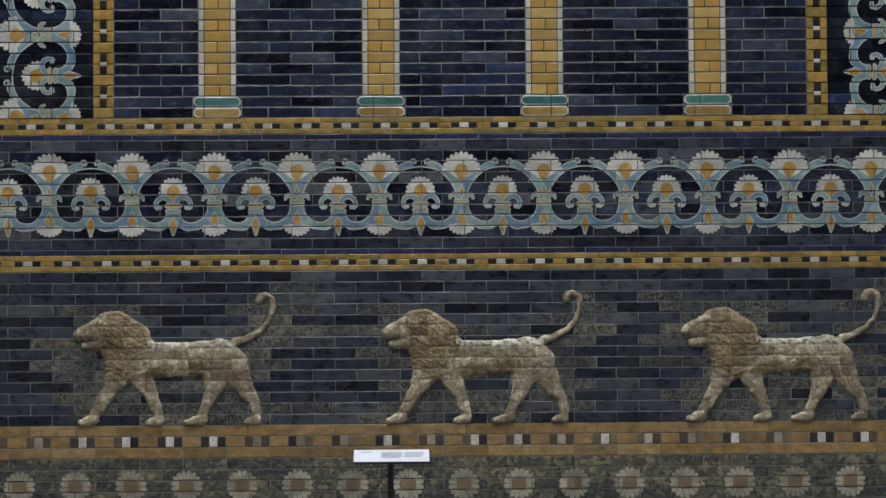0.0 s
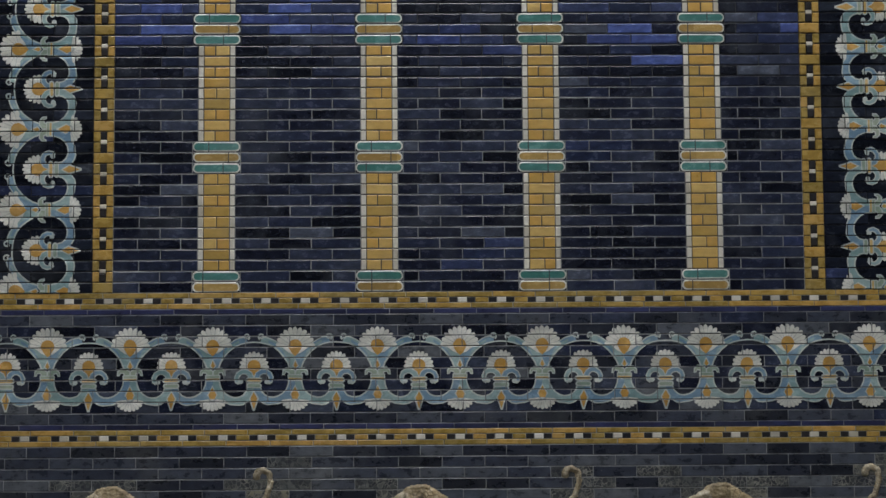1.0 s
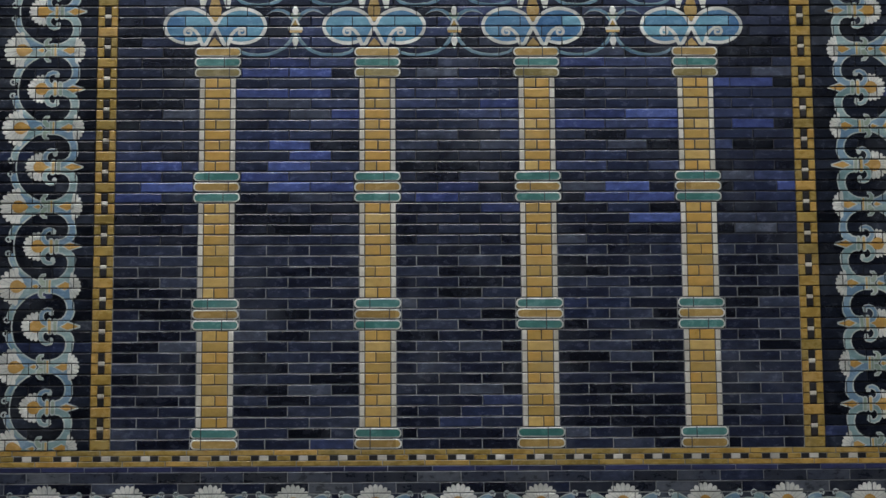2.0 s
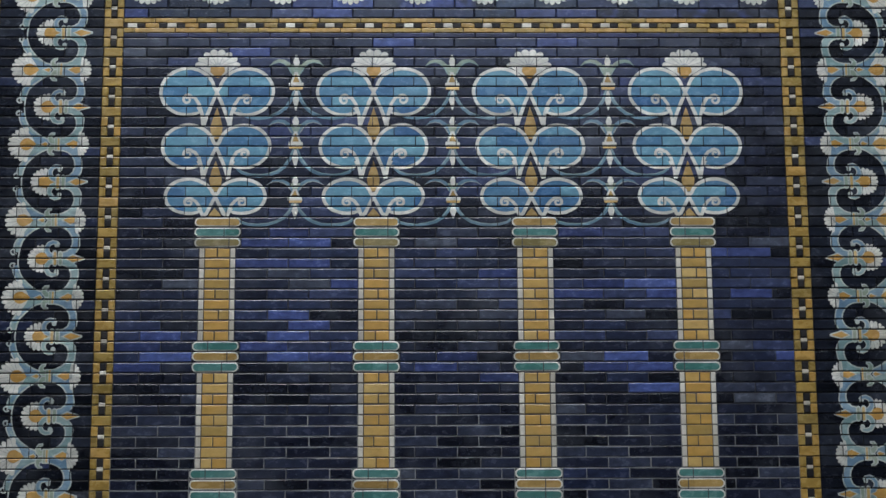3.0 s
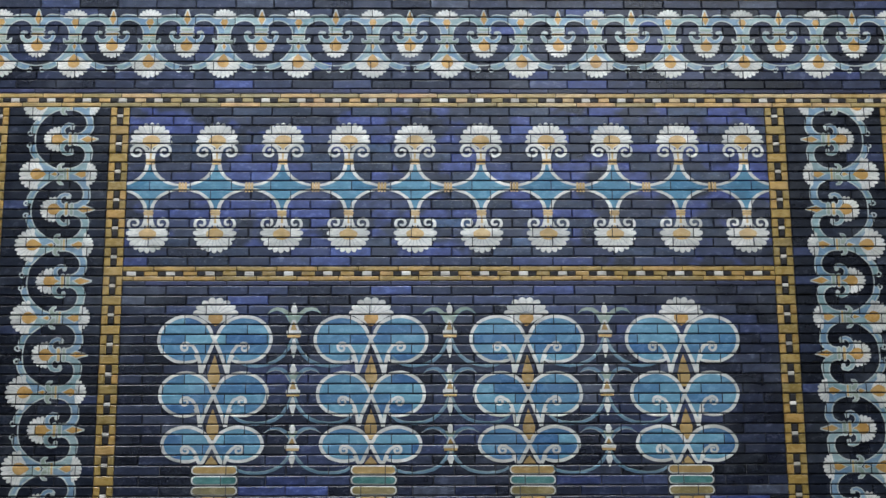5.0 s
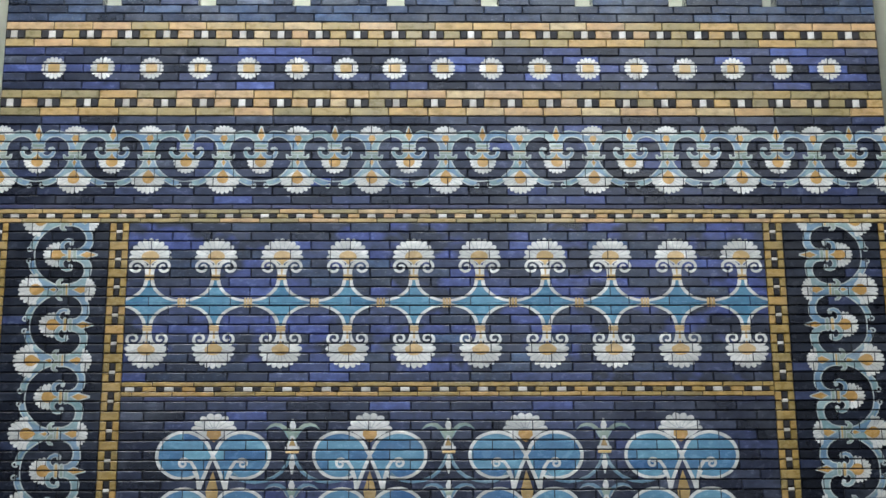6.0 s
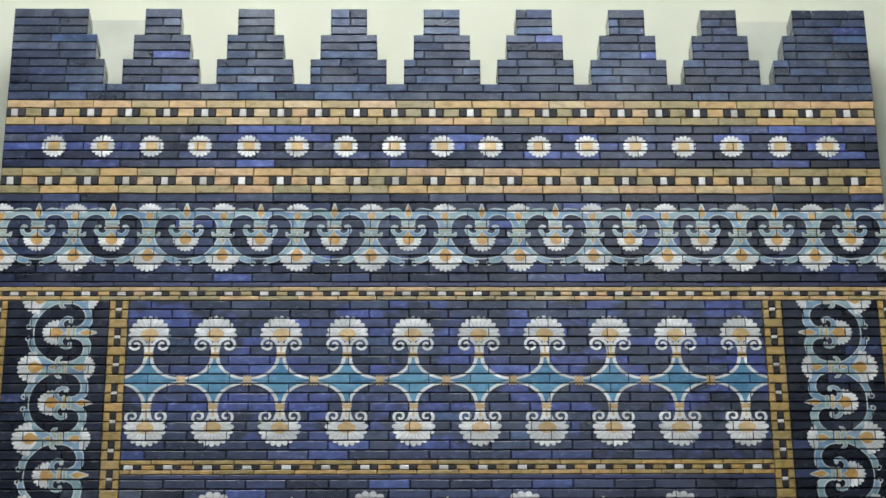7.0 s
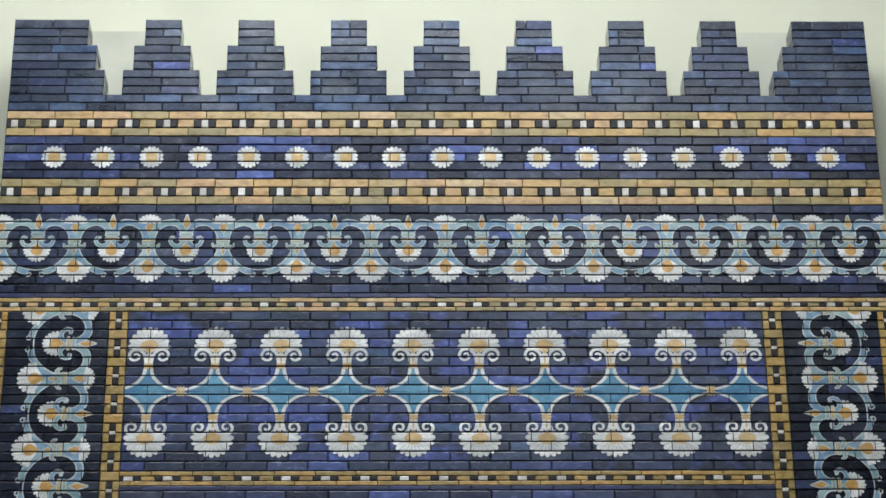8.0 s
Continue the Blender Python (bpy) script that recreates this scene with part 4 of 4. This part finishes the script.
def lion_mesh():
    """A lion striding to the left in low relief: swelling limbs joined into one height field, cut by the brick joints."""
    nx, nz, d = 212, 128, 0.0085
    xs = -0.06 + np.arange(nx) * d
    zs = 0.002 + np.arange(nz) * d
    X, Z = np.meshgrid(xs, zs, indexing="ij")
    # worn, slightly ragged outlines
    ragged = [[noise.noise_vector(Vector((x * 21, 2, z * 21))) * 0.006 + noise.noise_vector(Vector((x * 55, 6, z * 55))) * 0.003 for z in zs] for x in xs]
    bent_x = np.array([[v.x for v in row] for row in ragged])
    bent_z = np.array([[v.z for v in row] for row in ragged])
    X, Z = X + bent_x, Z + bent_z
    h = np.zeros_like(X)
    mane = np.zeros_like(X)

    def limb(points, high, is_mane=0.0):
        nonlocal h, mane
        best = np.zeros_like(X)
        for (x0, z0, r0), (x1, z1, r1) in zip(points, points[1:]):
            dx, dz = x1 - x0, z1 - z0
            t = np.clip(((X - x0) * dx + (Z - z0) * dz) / (dx * dx + dz * dz + 1e-9), 0, 1)
            dist = np.hypot(X - x0 - t * dx, Z - z0 - t * dz) / (r0 + t * (r1 - r0))
            best = np.maximum(best, np.sqrt(np.clip(1 - dist ** 2.6, 0, 1)))
        g = best * high
        mane = np.where(g > h, is_mane, mane)
        h = np.maximum(h, g) + 0.15 * np.minimum(h, g)

    # far legs, near legs, trunk, tail, mane and head
    limb([(0.50, 0.36, 0.085), (0.575, 0.20, 0.048), (0.615, 0.09, 0.038), (0.625, 0.045, 0.034)], 0.04)
    limb([(0.625, 0.04, 0.032), (0.57, 0.03, 0.03), (0.54, 0.022, 0.022)], 0.042)
    limb([(1.19, 0.42, 0.11), (1.28, 0.26, 0.062), (1.335, 0.19, 0.042), (1.36, 0.09, 0.034), (1.355, 0.05, 0.032)], 0.04)
    limb([(1.36, 0.04, 0.032), (1.31, 0.03, 0.03), (1.28, 0.022, 0.02)], 0.042)
    limb([(0.42, 0.50, 0.17), (0.62, 0.495, 0.135), (0.85, 0.50, 0.125), (1.10, 0.515, 0.135)], 0.07)
    limb([(1.08, 0.50, 0.15), (1.16, 0.46, 0.13)], 0.078)
    limb([(1.06, 0.40, 0.12), (1.03, 0.26, 0.066), (0.985, 0.15, 0.042), (0.95, 0.08, 0.036)], 0.062)
    limb([(0.955, 0.045, 0.036), (0.88, 0.03, 0.032), (0.83, 0.022, 0.022)], 0.058)
    limb([(0.33, 0.42, 0.11), (0.25, 0.27, 0.062), (0.17, 0.13, 0.044), (0.125, 0.06, 0.036)], 0.065)
    limb([(0.13, 0.045, 0.038), (0.07, 0.032, 0.034), (0.03, 0.025, 0.022)], 0.06)
    limb([(1.20, 0.62, 0.034), (1.29, 0.655, 0.024), (1.38, 0.70, 0.02), (1.455, 0.78, 0.018), (1.487, 0.88, 0.018), (1.475, 0.955, 0.02), (1.43, 0.98, 0.022), (1.39, 0.965, 0.026), (1.38, 0.935, 0.028)], 0.042)
    limb([(0.27, 0.70, 0.165), (0.36, 0.60, 0.18), (0.36, 0.46, 0.15)], 0.082, 1.0)
    limb([(0.30, 0.74, 0.125), (0.44, 0.66, 0.12), (0.52, 0.60, 0.07)], 0.076, 1.0)
    limb([(0.17, 0.715, 0.1), (0.09, 0.70, 0.07), (0.032, 0.69, 0.05)], 0.088)
    limb([(0.17, 0.625, 0.06), (0.10, 0.602, 0.038), (0.065, 0.60, 0.03)], 0.07)
    limb([(0.175, 0.77, 0.035), (0.20, 0.745, 0.03)], 0.098)
    body = h > 0.004
    # locks of the mane, ribs and muscle, the open mouth and the eye
    locks = 0.011 * np.sin((X * 0.55 + Z) * 170 + 2.4 * np.sin(X * 62 - Z * 25)) * np.sin(X * 75 - Z * 30 + 1.5 * np.sin(Z * 50)) * mane
    coat = 0.005 * np.sin(X * 46 + 3 * np.sin(Z * 19)) * np.sin(Z * 37)
    rough = np.array([[noise.noise(Vector((x * 14, 0, z * 14))) + 0.7 * noise.noise(Vector((x * 40, 4, z * 40))) + 0.4 * noise.noise(Vector((x * 85, 9, z * 85))) for z in zs] for x in xs])
    h = h + (locks + coat + 0.010 * rough) * body
    h -= 0.05 * np.exp(-(((X - 0.085) / 0.055) ** 2 + ((Z - 0.643) / 0.012) ** 2)) * body
    h -= 0.018 * np.exp(-(((X - 0.10) / 0.018) ** 2 + ((Z - 0.735) / 0.012) ** 2)) * body
    row = np.floor(Z / C).astype(int)
    step = np.abs((Z / C + 0.5) % 1 - 0.5) * C
    h = np.where(step < 0.0046, h * 0.82 - 0.003, h)
    off = (X - 0.03 - (row % 2) * L / 2) / L
    up = np.abs((off + 0.5) % 1 - 0.5) * L
    h = np.where(up < 0.0044, h * 0.9 - 0.002, h)
    X, Z = X - bent_x, Z - bent_z
    h = np.maximum(h, 0) * body * 0.36
    idx = -np.ones(X.shape, int)
    near = body.copy()
    near[1:] |= body[:-1]
    near[:-1] |= body[1:]
    near[:, 1:] |= near[:, :-1].copy()
    near[:, :-1] |= near[:, 1:].copy()
    idx[near] = np.arange(near.sum())
    verts = [(float(X[i, j]), float(0.004 - h[i, j] - (0.006 if body[i, j] else 0)), float(Z[i, j])) for i, j in zip(*np.nonzero(near))]
    faces, mats = [], []
    for i in range(nx - 1):
        for j in range(nz - 1):
            q = (idx[i, j], idx[i + 1, j], idx[i + 1, j + 1], idx[i, j + 1])
            if min(q) >= 0 and body[i:i + 2, j:j + 2].any():
                faces.append(tuple(int(k) for k in q))
                x, z = X[i, j], Z[i, j]
                # one course along the back is coloured pale, as lit from above
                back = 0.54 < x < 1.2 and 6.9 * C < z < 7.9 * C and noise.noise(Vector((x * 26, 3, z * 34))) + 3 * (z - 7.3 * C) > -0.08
                flank = 0.5 < x < 0.98 and 0.37 < z < 0.47 and noise.noise(Vector((x * 7, 5, z * 12))) > -0.1
                cheek = -0.02 < x < 0.15 and 0.655 < z < 0.8 and noise.noise(Vector((x * 20, 8, z * 20))) > -0.1
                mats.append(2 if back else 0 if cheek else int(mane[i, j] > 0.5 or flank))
    return mesh_of("lion_relief", verts, faces, [M_BODY, M_MANE, M_LIT_BACK], mats, True)


# pale strip: top light on the back, with pale repair, put into the colour
M_LIT_BACK = stone_lion_material("lion_pale_back", (0.4, 0.37, 0.3), (0.6, 0.57, 0.5), (0.75, 0.73, 0.68))
LION = lion_mesh()
for x in LION_X:
    tagged(new("lion_relief", LION), "striding lion in low relief of worn tan brick", "lion relief", "lions along the wall").matrix_basis = pose(x, 0, zc(0))


# ---- the label stand on the floor before the wall ----
def label_stand(x, y):
    black = matte("black_steel", (0.015, 0.015, 0.016), 0.5, 0.2, 20.0, 0.05)
    white = matte("white_printed_sheet", (0.75, 0.77, 0.85), 0.5, 0.02, 5.0, 0.02)
    ink = matte("grey_print", (0.42, 0.43, 0.5), 0.7, 0.05, 30.0, 0.0)
    stand = tagged(new("label_stand", None), "slim black steel stand with a sloping white label", "label stand")
    stand.matrix_basis = pose(x, y, 0)
    bm = bmesh.new()
    bmesh.ops.create_cube(bm, size=1, matrix=Matrix.LocRotScale((0, 0, 0.39), None, (0.04, 0.03, 0.78)))
    bmesh.ops.bevel(bm, geom=bm.edges[:], offset=0.004, segments=2, affect="EDGES")
    me = bpy.data.meshes.new("post")
    bm.to_mesh(me)
    bm.free()
    me.materials.append(black)
    child("post", me, stand)
    child("foot", box_mesh("foot", -0.15, 0.15, -0.13, 0.13, 0.0, 0.012, black), stand)
    slope = pose(0.006, 0, 0.835, 20, 0.0, 0)
    plate = child("plate", box_mesh("plate", -0.262, 0.262, -0.105, 0.105, -0.014, 0.0, black), stand, slope)
    sheet = child("sheet", box_mesh("sheet", -0.26, 0.26, -0.103, 0.103, 0.001, 0.004, white), plate, None, "white printed label")
    for x0, x1, y0, n in ((-0.21, -0.14, 0.055, 1), (-0.07, 0.07, 0.045, 5), (0.09, 0.22, 0.045, 4)):
        for i in range(n):
            yy = y0 - i * 0.022
            child("print_bar", box_mesh("print_bar", x0, x1 - (0.02 if i == n - 1 and n > 1 else 0), yy - 0.005, yy + 0.005, 0.0055, 0.0065, ink), plate)


label_stand(-0.11, -1.5)
